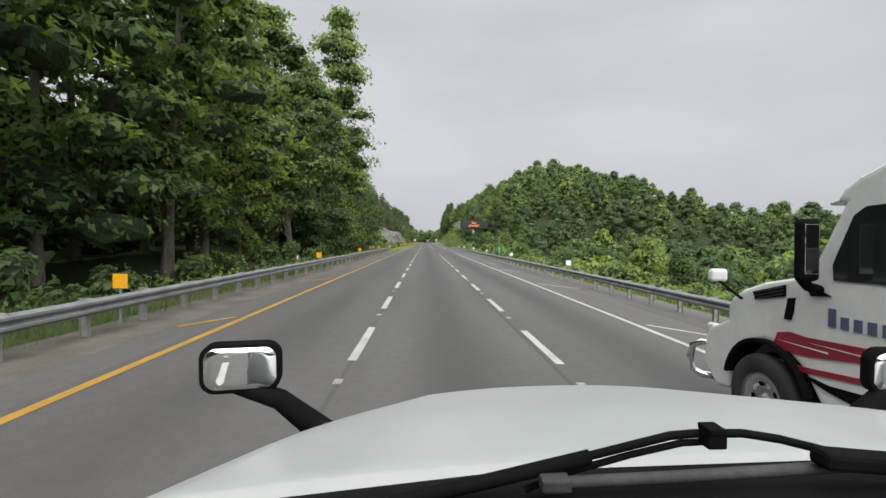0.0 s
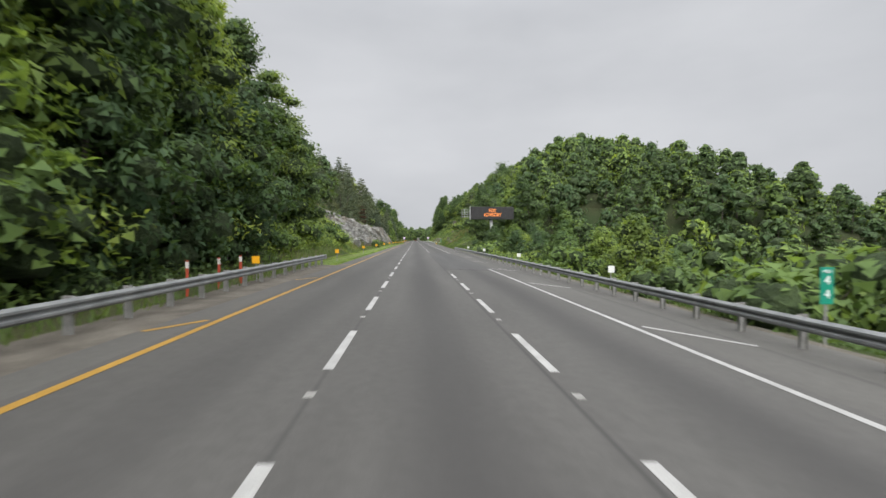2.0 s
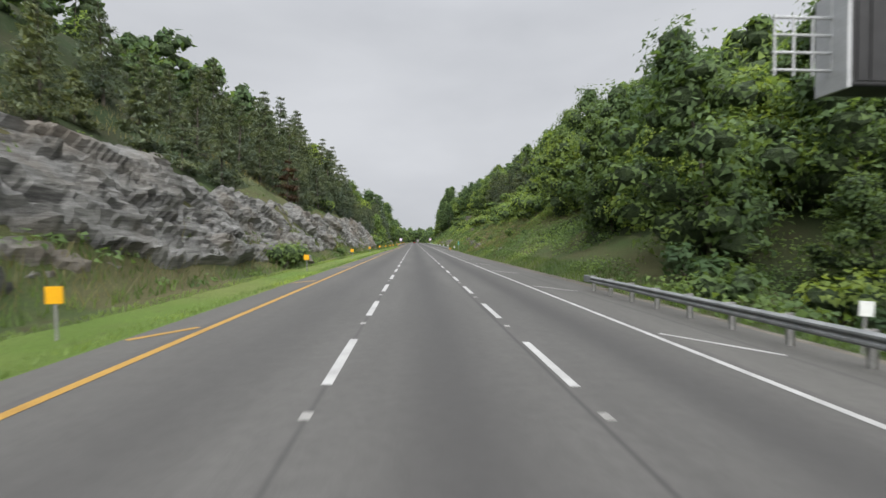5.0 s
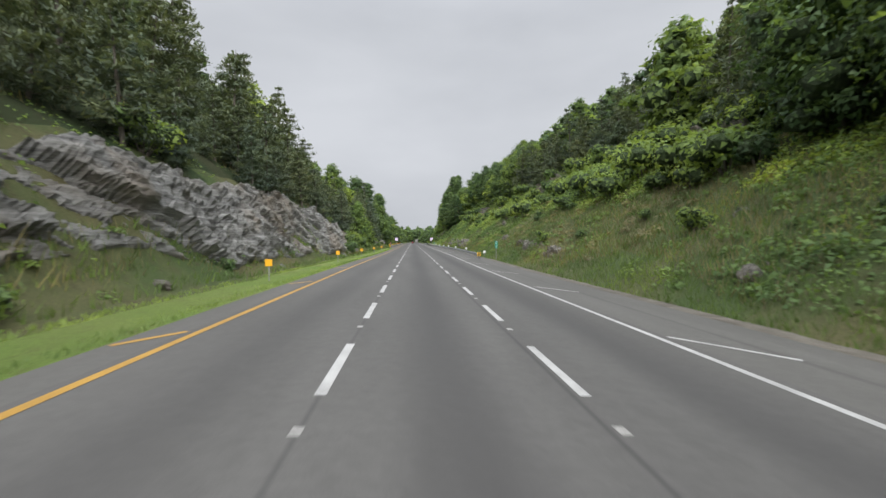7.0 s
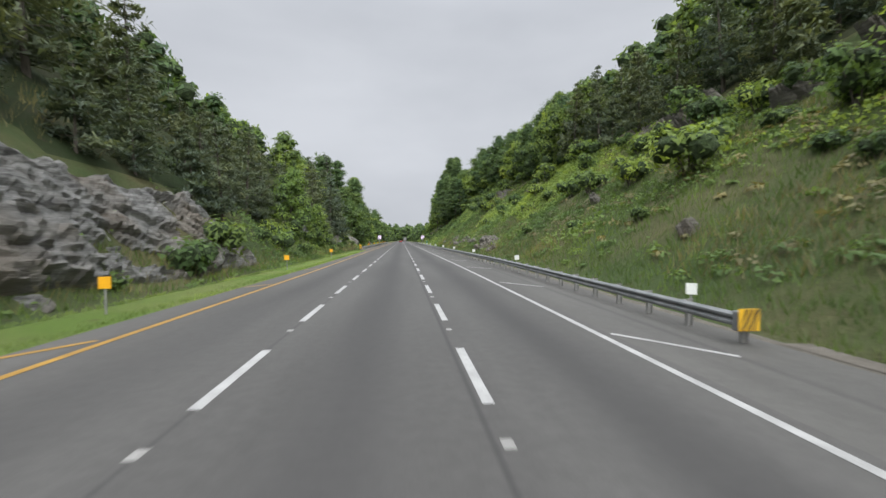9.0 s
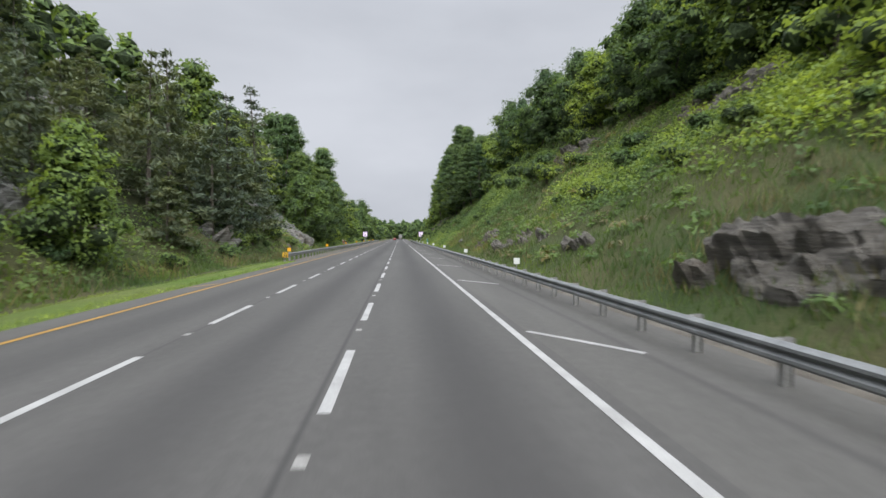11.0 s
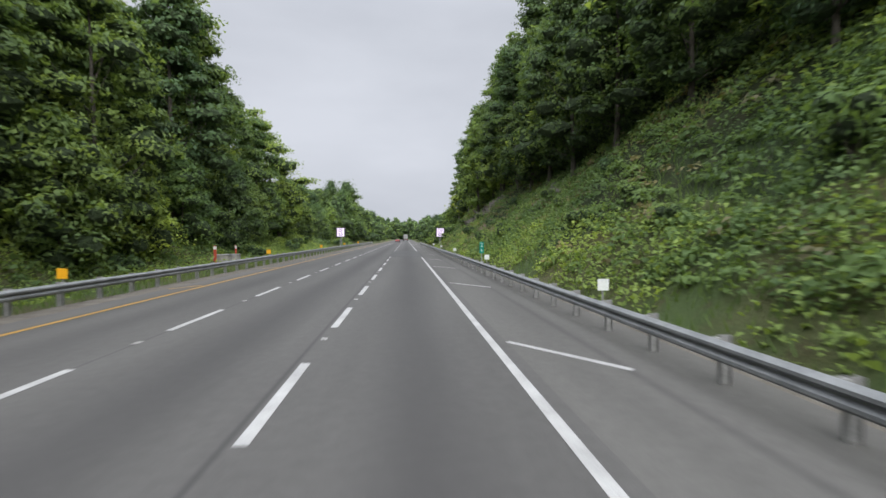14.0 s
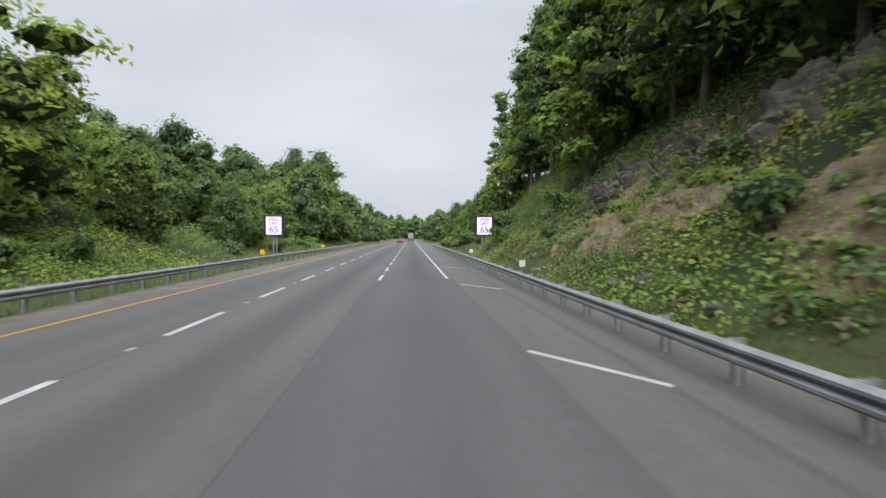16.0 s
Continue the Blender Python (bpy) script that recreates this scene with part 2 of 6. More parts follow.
# y: toe of slope beyond pavement edge, first slope, height of break, second slope, height cap
LEFT = [(72, 5.4, 0.06, 2.0, 0.05, 4.0), (92, 3.2, 0.62, 12, 0.45, 17), (110, 3.3, 0.85, 15, 0.5, 20), (122, 3.4, 0.85, 13, 0.5, 19), (134, 4.0, 1.0, 5.5, 0.55, 16),
        (150, 4.0, 1.6, 5.0, 0.66, 20), (165, 4.0, 1.7, 4.6, 0.74, 24), (185, 4.0, 1.6, 4.3, 0.78, 26), (205, 4.0, 1.7, 5.1, 0.78, 27), (226, 4.0, 1.7, 5.6, 0.78, 28), (250, 4.2, 1.5, 4.6, 0.78, 28),
        (275, 4.5, 0.9, 7, 0.8, 26), (335, 4.4, 0.9, 12, 0.65, 22), (365, 4.6, 0.6, 9, 0.5, 16), (405, 4.0, 0.42, 5, 0.3, 10), (470, 4.0, 0.28, 4, 0.2, 8), (600, 5, 0.12, 4, 0.1, 8)]
RIGHT = [(118, 0.9, -0.5, -8.0, 0.02, 0), (158, 1.4, 0.45, 9, 0.35, 18), (185, 1.4, 0.62, 14, 0.40, 22), (240, 1.3, 0.72, 18, 0.62, 30), (300, 1.2, 0.8, 20, 0.66, 32),
         (330, 1.1, 0.9, 20, 0.6, 28), (352, 1.0, 1.0, 22, 0.5, 28), (388, 1.0, 1.0, 14, 0.45, 20), (412, 1.2, 1.05, 12, 0.45, 18), (440, 1.6, 1.0, 10, 0.4, 15), (475, 2.1, 0.5, 5, 0.2, 8), (600, 4, 0.1, 4, 0.1, 8)]


def side_height(u, row):
    toe, s1, z1, s2, cap = row
    if u < toe:
        return -0.18 * math.sin(math.pi * max(0.0, u) / toe) if u > 0.25 else -0.03
    d = u - toe
    run = z1 / s1
    if d < run:
        return s1 * d
    z = z1 + s2 * (d - run)
    if cap > 0 and z > cap:
        z = cap + 6 * (1 - math.exp(-(z - cap) / 12))
    return z


def blended(u, y, table):
    if y <= table[0][0]:
        return side_height(u, table[0][1:])
    for a, b in zip(table, table[1:]):
        if y <= b[0]:
            k = (y - a[0]) / (b[0] - a[0])
            k = k * k * (3 - 2 * k)
            return side_height(u, a[1:]) * (1 - k) + side_height(u, b[1:]) * k
    return side_height(u, table[-1][1:])


def ground_z(x, y):
    base = road_z(x, y)
    if x < EDGE_L:
        u = EDGE_L - x
        z = blended(u, y, LEFT)
        k = min(1, max(0, (u - 2.5) / 4))
    elif x > EDGE_R:
        u = x - EDGE_R
        z = blended(u, y, RIGHT)
        if z > 0 and x > 50:
            z *= math.exp(-((x - 50) / 46) ** 2)
        k = min(1, max(0, (u - 2.0) / 5))
    else:
        return base - 0.06
    rough = noise.noise((x * 0.09, y * 0.09, 0.3)) * 1.1 + noise.noise((x * 0.31, y * 0.31, 5.1)) * 0.45
    return base + z + k * rough


def axis(stops):
    out = [stops[0][0]]
    for (a, step), (b, _) in zip(stops, stops[1:]):
        n = max(1, round((b - a) / step))
        out += [a + (b - a) * (i + 1) / n for i in range(n)]
    return out


def build_ground():
    xs = axis([(-900, 150), (-300, 40), (-110, 12), (-50, 3.0), (-26, 1.1), (EDGE_L, 7.35), (EDGE_R, 1.1), (34, 3.0), (70, 8), (150, 40), (350, 150), (900, 1)])
    ys = axis([(-300, 60), (-60, 12), (-12, 2.0), (60, 1.6), (450, 4), (520, 12), (700, 40), (1100, 150), (1500, 1)])
    nx = len(xs)
    verts, faces, idx = [], [], []
    for y in ys:
        for x in xs:
            verts.append((x, y, ground_z(x, y)))
    for j in range(len(ys) - 1):
        for i in range(nx - 1):
            a = j * nx + i
            faces.append((a, a + 1, a + nx + 1, a + nx))
            xm, ym = (xs[i] + xs[i + 1]) / 2, (ys[j] + ys[j + 1]) / 2
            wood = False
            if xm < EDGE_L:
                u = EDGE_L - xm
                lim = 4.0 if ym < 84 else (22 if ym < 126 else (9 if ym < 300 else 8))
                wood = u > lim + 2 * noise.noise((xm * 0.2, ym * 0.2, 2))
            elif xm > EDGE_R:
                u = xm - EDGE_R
                # From y 335 to 432 the dark floor reaches lower, painting in tree shade.
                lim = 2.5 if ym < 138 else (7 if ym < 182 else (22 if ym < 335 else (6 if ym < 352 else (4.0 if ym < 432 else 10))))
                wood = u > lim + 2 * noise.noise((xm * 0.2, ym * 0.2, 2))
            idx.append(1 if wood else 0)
    return tagged(mesh_ob("ground", verts, faces, [GRASS, FOREST], None, True, idx), "grassy cut slopes and leaf-littered woodland ground, darkened for tree shade, beside the highway", "ground", kind="structure")


ground = build_ground()


def strip(name, x0, x1, y0, y1, mat, lift, label, category, step=4.0, nx=2, kind="structure", thick=0.05):
    ys = axis([(y0, step), (y1, 1)])
    xs = [x0 + (x1 - x0) * i / nx for i in range(nx + 1)]
    n = len(xs)
    verts = [(x, y, road_z(x, y) + lift) for y in ys for x in xs]
    faces = [(j * n + i, j * n + i + 1, (j + 1) * n + i + 1, (j + 1) * n + i) for j in range(len(ys) - 1) for i in range(nx)]
    m = len(verts)
    verts += [(x, y, road_z(x, y) + lift - thick) for y in ys for x in (x0, x1)]
    for j in range(len(ys) - 1):
        faces.append((j * n, (j + 1) * n, m + 2 * j + 2, m + 2 * j))
        faces.append(((j + 1) * n + nx, j * n + nx, m + 2 * j + 1, m + 2 * j + 3))
    faces.append(tuple(range(n)) + (m + 1, m))
    return tagged(mesh_ob(name, verts, faces, mat), label, category, kind=kind)


FAR = 1100
road = strip("road", -5.35, 5.4, -120, FAR, ROAD, 0.0, "three-lane highway of worn grey asphalt with oil-darkened lanes", "road", nx=8, thick=0.2)
strip("shoulder_left", EDGE_L, -5.35, -120, FAR, SHOULDER, -0.004, "narrow dusty asphalt shoulder beside the yellow line", "road", thick=0.2)
strip("shoulder_right", 5.4, EDGE_R, -120, FAR, SHOULDER, -0.004, "broad pale asphalt shoulder with white diagonal marks", "road", thick=0.2)
strip("pavement_patch_1", 1.60, 5.36, 83, 123, PATCH, 0.005, "newer dark asphalt patch without lane marks", "road patch", thick=0.01)
strip("pavement_patch_2", 1.60, 5.36, 395.5, 417, PATCH, 0.005, "newer dark asphalt patch without lane marks", "road patch", thick=0.01)


def verge(name, x0, x1, y0, y1, seed, mat=None, label="strip of dusty gravel along the shoulder edge", category="gravel"):
    ys = axis([(y0, 0.8), (y1, 1)])
    verts, faces = [], []
    for k, y in enumerate(ys):
        w = 0.18 * noise.noise((y * 0.5, seed, 0)) + 0.12 * noise.noise((y * 1.9, seed, 3))
        out = x1 + w
        for t in (0, 0.5, 1):
            x = x0 + (out - x0) * t
            verts.append((x, y, max(road_z(x, y) - 0.01 - 0.03 * t, ground_z(x, y) + 0.012)))
    for k in range(len(ys) - 1):
        for i in range(2):
            faces.append((k * 3 + i, k * 3 + i + 1, k * 3 + i + 4, k * 3 + i + 3))
    return tagged(mesh_ob(name, verts, faces, mat or GRAVEL), label, category, kind="structure")


verge("gravel_left", EDGE_L + 0.05, -7.8, -20, 86, 1.0)
verge("gravel_right", EDGE_R - 0.05, 9.0, -20, 520, 2.0)
verge("mown_verge", EDGE_L + 0.02, -8.15, 84, 312, 4.0, MOWN, "mown strip of yellow-green turf along the narrow shoulder", "verge")
verge("gravel_right_washout", EDGE_R + 0.2, 9.45, 146, 231, 6.0, None, "pale washed-out gravel along the broken shoulder edge")
verge("gravel_left_far", EDGE_L + 0.05, -7.2, 300, 520, 3.0)


# ---------------------------------------------------------------- painted lines
def line_mesh(name, pts, width, lift, mat, label, seed=0.0, group="", cat="road marking"):
    verts, faces = [], []
    for k, (x, y) in enumerate(pts):
        a, b = pts[max(0, k - 1)], pts[min(len(pts) - 1, k + 1)]
        d = Vector((b[0] - a[0], b[1] - a[1], 0)).normalized()
        nrm = Vector((d.y, -d.x, 0))
        for s in (-1, 1):
            w = width / 2 * (1 + 0.09 * noise.noise((x * 3 + s, y * 1.7, seed)))
            px, py = x + nrm.x * s * w, y + nrm.y * s * w
            verts.append((px, py, road_z(px, py) + lift))
    for k in range(len(pts) - 1):
        faces.append((2 * k, 2 * k + 1, 2 * k + 3, 2 * k + 2))
    return tagged(mesh_ob(name, verts, faces, mat), label, cat, group, "structure")


XL1, XL2, XL3, XL4 = -5.09, -1.83, 1.77, 5.10
line_mesh("edge_line_yellow", [(XL1, y) for y in axis([(-60, 2), (FAR, 1)])], 0.16, 0.006, YELLOW_LINE, "worn solid yellow edge line")
line_mesh("edge_line_white", [(XL4, y) for y in axis([(-60, 2), (84.5, 1)])], 0.16, 0.006, WHITE_LINE, "worn solid white edge line")
line_mesh("edge_line_white", [(XL4, y) for y in axis([(124, 2), (394, 1)])], 0.16, 0.006, WHITE_LINE, "worn solid white edge line")
line_mesh("edge_line_white", [(XL4, y) for y in axis([(417.5, 2), (FAR, 1)])], 0.16, 0.006, WHITE_LINE, "worn solid white edge line")
MARK = two_scale("scuffed_recessed_marker", (0.17, 0.165, 0.155), (0.30, 0.295, 0.28), 6, 40, 0.5, amount=0.7)
for x, first in ((XL2, 11.10), (XL3, 11.18)):
    for k in range(-4, 112):
        y1 = first + 6.096 * k
        if x == XL3 and (81 < y1 < 124.5 or 396.5 < y1 < 418):
            continue
        if y1 > 560:
            break
        line_mesh("lane_dash", [(x, y1 - 3.05), (x, y1 - 1.5), (x, y1)], 0.16, 0.006, WHITE_LINE, "worn white lane dash on grey asphalt", y1, "lane dashes")
        if y1 < 470:
            line_mesh("lane_marker", [(x - 0.02, y1 + 1.75), (x - 0.02, y1 + 2.0)], 0.13, 0.004, MARK, "small scuffed reflective marker recessed between lane dashes", y1, "lane markers")
for k in range(-2, 40):
    yk = 10.4 + 12.192 * k
    line_mesh("shoulder_hash", [(6.95, yk), (6.2, yk + 1.05), (5.42, yk + 2.1)], 0.15, 0.004, WHITE_LINE, "white diagonal mark on the shoulder", yk, "shoulder hash marks")
    line_mesh("median_hash", [(-6.05, yk + 0.2), (-5.35, yk + 1.6)], 0.15, 0.004, YELLOW_LINE, "yellow diagonal mark on the narrow shoulder", yk, "median hash marks")

# ---------------------------------------------------------------- guard rails
W_PROFILE = [(0.0, 0.155), (0.012, 0.15), (0.045, 0.125), (0.083, 0.10), (0.083, 0.055), (0.045, 0.03), (0.012, 0.012), (0.012, -0.012), (0.045, -0.03),
             (0.083, -0.055), (0.083, -0.10), (0.045, -0.125), (0.012, -0.15), (0.0, -0.155)]


def rail_mesh(length):
    me = bpy.data.meshes.new("rail")
    verts, faces = [], []
    n = len(W_PROFILE)
    for y in (0, length + 0.05):
        for off in (0, 0.006):
            verts += [(x - off, y, z) for x, z in W_PROFILE]
    for i in range(n - 1):
        faces.append((i, i + 1, 2 * n + i + 1, 2 * n + i))
        faces.append((n + i + 1, n + i, 3 * n + i, 3 * n + i + 1))
        faces.append((i + 1, i, n + i, n + i + 1))
        faces.append((2 * n + i, 2 * n + i + 1, 3 * n + i + 1, 3 * n + i))
    faces.append((0, 2 * n, 3 * n, n))
    faces.append((n - 1, 2 * n - 1, 4 * n - 1, 3 * n - 1))
    me.from_pydata(verts, [], faces)
    me.materials.append(GALV)
    return me


def post_mesh():
    bm = bmesh.new()
    box(bm, 0.01, 0.10, 1.15, (-0.07, 0, -0.40))
    box(bm, 0.01, 0.10, 1.15, (0.07, 0, -0.40))
    box(bm, 0.13, 0.01, 1.15, (0, 0, -0.40))
    me = bpy.data.meshes.new("post")
    bm.to_mesh(me)
    bm.free()
    me.materials.append(POST_STEEL)
    return me


def block_mesh():
    bm = bmesh.new()
    box(bm, 0.085, 0.10, 0.33, (0, 0, 0), bevel=0.012)
    me = bpy.data.meshes.new("offset_block")
    bm.to_mesh(me)
    bm.free()
    me.materials.append(POST_STEEL)
    return me


RAIL_ME, POST_ME, BLOCK_ME = rail_mesh(7.62), post_mesh(), block_mesh()
HAZARD_BLACK = two_scale("black_reflective_stripe", (0.02, 0.02, 0.02), (0.035, 0.035, 0.035), 4, 30, 0.5)
HAZARD_YELLOW = two_scale("faded_yellow_plate", (0.62, 0.36, 0.02), (0.74, 0.44, 0.03), 4, 30, 0.5)


def child(name, me, parent, m):
    ob = new(name, me)
    ob.parent = parent
    ob.matrix_basis = m
    return ob


def guardrail(x, y0, y1, side, label, start_end=False, far_end=False, zt=0.56):
    """side: +1 when the traffic face looks towards +x."""
    thing = new("guardrail")
    thing.location = (x, y0, road_z(x, y0))
    tagged(thing, label, "guardrail")
    n = round((y1 - y0) / 7.62)
    for k in range(n):
        ya, yb = y0 + k * 7.62, y0 + (k + 1) * 7.62
        za, zb = road_z(x, ya) - road_z(x, y0), road_z(x, yb) - road_z(x, y0)
        turn = Matrix.Rotation(math.atan2(zb - za, 7.62), 4, "X")
        m = Matrix.Translation((side * 0.1, ya - y0, zt + za)) @ turn
        if side < 0:
            m = m @ Matrix.Rotation(math.pi, 4, "Z") @ Matrix.Translation((0, -7.62, 0))
        child("rail", RAIL_ME, thing, m)
    ps = round((y1 - y0) / 1.905)
    rnd = random.Random(int(x * 10 + y0))
    for k in range(ps + 1):
        ya = y0 + k * 1.905
        z = road_z(x, ya) - road_z(x, y0)
        lean = Matrix.Rotation(rnd.gauss(0, 0.012), 4, "X") @ Matrix.Rotation(rnd.gauss(0, 0.015), 4, "Y")
        child("post", POST_ME, thing, Matrix.Translation((-side * 0.065, ya - y0, zt + z + rnd.uniform(-0.01, 0.02))) @ lean)
        child("offset_block", BLOCK_ME, thing, Matrix.Translation((side * 0.055, ya - y0, zt + z)))
    if start_end:
        bm = bmesh.new()
        box(bm, 0.42, 0.22, 0.42, (side * 0.08, -0.2, zt), bevel=0.03)
        part("end_terminal", bm, GALV, thing, "galvanised impact head on rail end")
        bm = bmesh.new()
        box(bm, 0.46, 0.02, 0.46, (side * 0.08, -0.33, zt + 0.04), bevel=0.006)
        plate = part("marker_plate", bm, HAZARD_YELLOW, thing, "yellow hazard plate with black diagonal stripes")
        for k in range(4):
            bm = bmesh.new()
            off = -0.17 + 0.115 * k
            h = 0.22
            # a slanting bar clipped to the plate's square
            pts = []
            for u, v in ((off - 0.11, -h), (off - 0.05, -h), (off + 0.15, h), (off + 0.09, h)):
                pts.append((max(-h, min(h, u)), v))
            vs = [bm.verts.new((side * 0.08 + u, -0.345, zt + 0.04 + v)) for u, v in pts] + [bm.verts.new((side * 0.08 + u, -0.338, zt + 0.04 + v)) for u, v in pts]
            bm.faces.new(vs[:4])
            bm.faces.new(vs[4:][::-1])
            for i in range(4):
                bm.faces.new((vs[i], vs[4 + i], vs[4 + (i + 1) % 4], vs[(i + 1) % 4]))
            part("stripe", bm, HAZARD_BLACK, plate)
    if far_end:
        bm = bmesh.new()
        box(bm, 0.10, 0.9, 0.33, (side * 0.12, n * 7.62 + 0.3, zt + road_z(x, y1) - road_z(x, y0)), bevel=0.04)
        part("end_shoe", bm, GALV, thing, "flattened galvanised end piece")
    return thing


guardrail(-7.2, -30.5, 83.8, 1, "galvanised steel guardrail on posts beside the woods", far_end=True)
guardrail(7.8, -30.5, 144.7, -1, "galvanised steel guardrail on posts above the wooded drop", far_end=True)
guardrail(7.85, 231, 490, -1, "weathered steel guardrail below the grassy bank", start_end=True, zt=0.5)
guardrail(-7.25, 312.5, 495, 1, "weathered steel guardrail below the wooded hillside", start_end=True, zt=0.5)

# ---------------------------------------------------------------- delineators and small roadside markers
DEL_YELLOW = two_scale("amber_reflector_plate", (0.75, 0.36, 0.015), (0.85, 0.44, 0.02), 5, 40, 0.4)
DEL_WHITE = two_scale("white_reflector_plate", (0.62, 0.64, 0.62), (0.75, 0.77, 0.75), 5, 40, 0.4)
RED_POST = two_scale("faded_red_plastic", (0.36, 0.05, 0.03), (0.5, 0.09, 0.05), 4, 30, 0.55)
PALE_POST = two_scale("pale_plastic", (0.6, 0.58, 0.55), (0.72, 0.7, 0.68), 4, 30, 0.55)


def delineator(color, label):
    thing = new("delineator")
    tagged(thing, label, "delineator", "roadside delineators")
    bm = bmesh.new()
    box(bm, 0.05, 0.03, 1.5, (0, 0.02, 0.45), bevel=0.006)
    part("post", bm, POST_STEEL, thing)
    bm = bmesh.new()
    box(bm, 0.33, 0.014, 0.33, (0, -0.006, 1.12), bevel=0.005)
    part("reflector", bm, color, thing, "square reflector plate")
    return thing


LEFT_Y = [10.9, 30.6, 50.2, 70.5, 90.6, 111.4, 132.5, 153, 174.5, 194.8, 215, 235, 255, 275.5, 315, 337.5, 360.5, 383, 406, 429, 452]
RIGHT_Y = [10.5 + 20.37 * k for k in range(0, 7)] + [234.5, 254.9, 275.3, 295.7, 315.2, 336.4, 357.6, 376.7, 397.5, 417.9, 438.2]
proto_y = delineator(DEL_YELLOW, "amber square reflector on a steel post in roadside grass")
proto_w = delineator(DEL_WHITE, "white square reflector on a steel post behind the guardrail")
rnd = random.Random(4)
for proto, ys in ((proto_y, LEFT_Y), (proto_w, RIGHT_Y)):
    for k, y in enumerate(ys):
        if proto is proto_y:
            x, sink = (-7.47, 0.06) if y < 84 or y > 312 else (-7.3, 0.15)
        else:
            x, sink = 9.0, 0.0 if y < 200 else 0.2
        m = pose(x, y, ground_z(x, y) - sink, rnd.gauss(0, 1.5), rnd.gauss(0, 2), rnd.gauss(0, 3))
        if k == 0:
            proto.matrix_basis = m
        else:
            copy_thing(proto, m)


def marker_post(x, y, h, color, label, w=0.09):
    thing = new("marker_post")
    tagged(thing, label, "marker post")
    thing.location = (x, y, ground_z(x, y))
    bm = bmesh.new()
    box(bm, w, 0.03, h + 0.3, (0, 0, h / 2 - 0.15), bevel=0.008)
    part("stake", bm, color, thing)
    bm = bmesh.new()
    box(bm, w + 0.006, 0.036, 0.22, (0, 0, h - 0.16), bevel=0.004)
    part("band", bm, PALE_POST if color is RED_POST else RED_POST, thing, "contrasting band near the top")


marker_post(-8.3, 28.7, 1.15, RED_POST, "thin red plastic utility marker post by the woods")
marker_post(-8.3, 66.0, 1.25, RED_POST, "thin red plastic utility marker post by the woods")
marker_post(-8.3, 68.6, 1.25, RED_POST, "thin red plastic utility marker post by the woods")
marker_post(-8.3, 70.9, 1.25, RED_POST, "thin red plastic utility marker post by the woods", 0.12)
marker_post(-10.2, 379.3, 1.3, RED_POST, "red plastic utility marker post on the grassy bank", 0.2)
marker_post(-10.2, 383.4, 1.4, RED_POST, "red plastic utility marker post on the grassy bank", 0.14)
CONCRETE = two_scale("stained_concrete", (0.24, 0.23, 0.21), (0.36, 0.35, 0.32), 2, 18, 0.9, bump_s=0.4, amount=0.7)


def drain_box(x, y):
    thing = new("utility_box")
    tagged(thing, "low concrete utility box with a dark lid on the bank", "utility box")
    thing.location = (x, y, ground_z(x, y))
    bm = bmesh.new()
    box(bm, 1.1, 0.8, 0.9, (0, 0, 0.15), bevel=0.03)
    part("body", bm, CONCRETE, thing)
    bm = bmesh.new()
    box(bm, 1.16, 0.86, 0.08, (0, 0, 0.64), bevel=0.02)
    part("lid", bm, POST_STEEL, thing, "dull steel lid")


drain_box(-10.1, 380.4)
drain_box(-10.0, 381.9)

# ---------------------------------------------------------------- signs
SIGN_GREEN = two_scale("green_reflective_sheet", (0.0, 0.20, 0.135), (0.01, 0.25, 0.17), 3, 30, 0.35)
SIGN_WHITE = two_scale("white_reflective_legend", (0.7, 0.72, 0.72), (0.8, 0.82, 0.82), 3, 30, 0.35)
SIGN_DARK = two_scale("matt_black_sign_housing", (0.012, 0.012, 0.013), (0.022, 0.022, 0.024), 2, 20, 0.5)
POLE = two_scale("smooth_grey_steel_pole", (0.38, 0.39, 0.40), (0.48, 0.49, 0.50), 1.5, 20, 0.45, 0.5, amount=0.3)


def glow(name, color, strength):
    m, nt, b = nodes_of(name, 0.4)
    b.inputs["Base Color"].default_value = (*(v * 0.3 for v in color), 1)
    b.inputs["Emission Color"].default_value = (*color, 1)
    b.inputs["Emission Strength"].default_value = strength
    return m


LED_AMBER = glow("lit_amber_leds", (1.0, 0.30, 0.06), 1.5)
LED_WHITE = glow("lit_white_led_panel", (0.88, 0.74, 0.94), 0.9)
LED_OFF = two_scale("dark_led_digit_face", (0.10, 0.06, 0.14), (0.14, 0.09, 0.18), 3, 30, 0.5)


def text_part(name, body, size, mat, parent, m, depth=0.004, squeeze=1.0):
    cu = bpy.data.curves.new(name, "FONT")
    cu.body, cu.size, cu.extrude = body, size, depth
    cu.align_x = cu.align_y = "CENTER"
    tmp = bpy.data.objects.new(name, cu)
    scene.collection.objects.link(tmp)
    me = bpy.data.meshes.new_from_object(tmp.evaluated_get(bpy.context.evaluated_depsgraph_get()))
    bpy.data.objects.remove(tmp)
    me.materials.clear()
    me.materials.append(mat)
    ob = new(name, me)
    ob.parent = parent
    ob.matrix_basis = m @ Matrix.Diagonal((squeeze, 1, 1, 1))
    return ob


UP = Matrix.Rotation(radians(90), 4, "X")  # lettering laid in xy stands up and faces -y


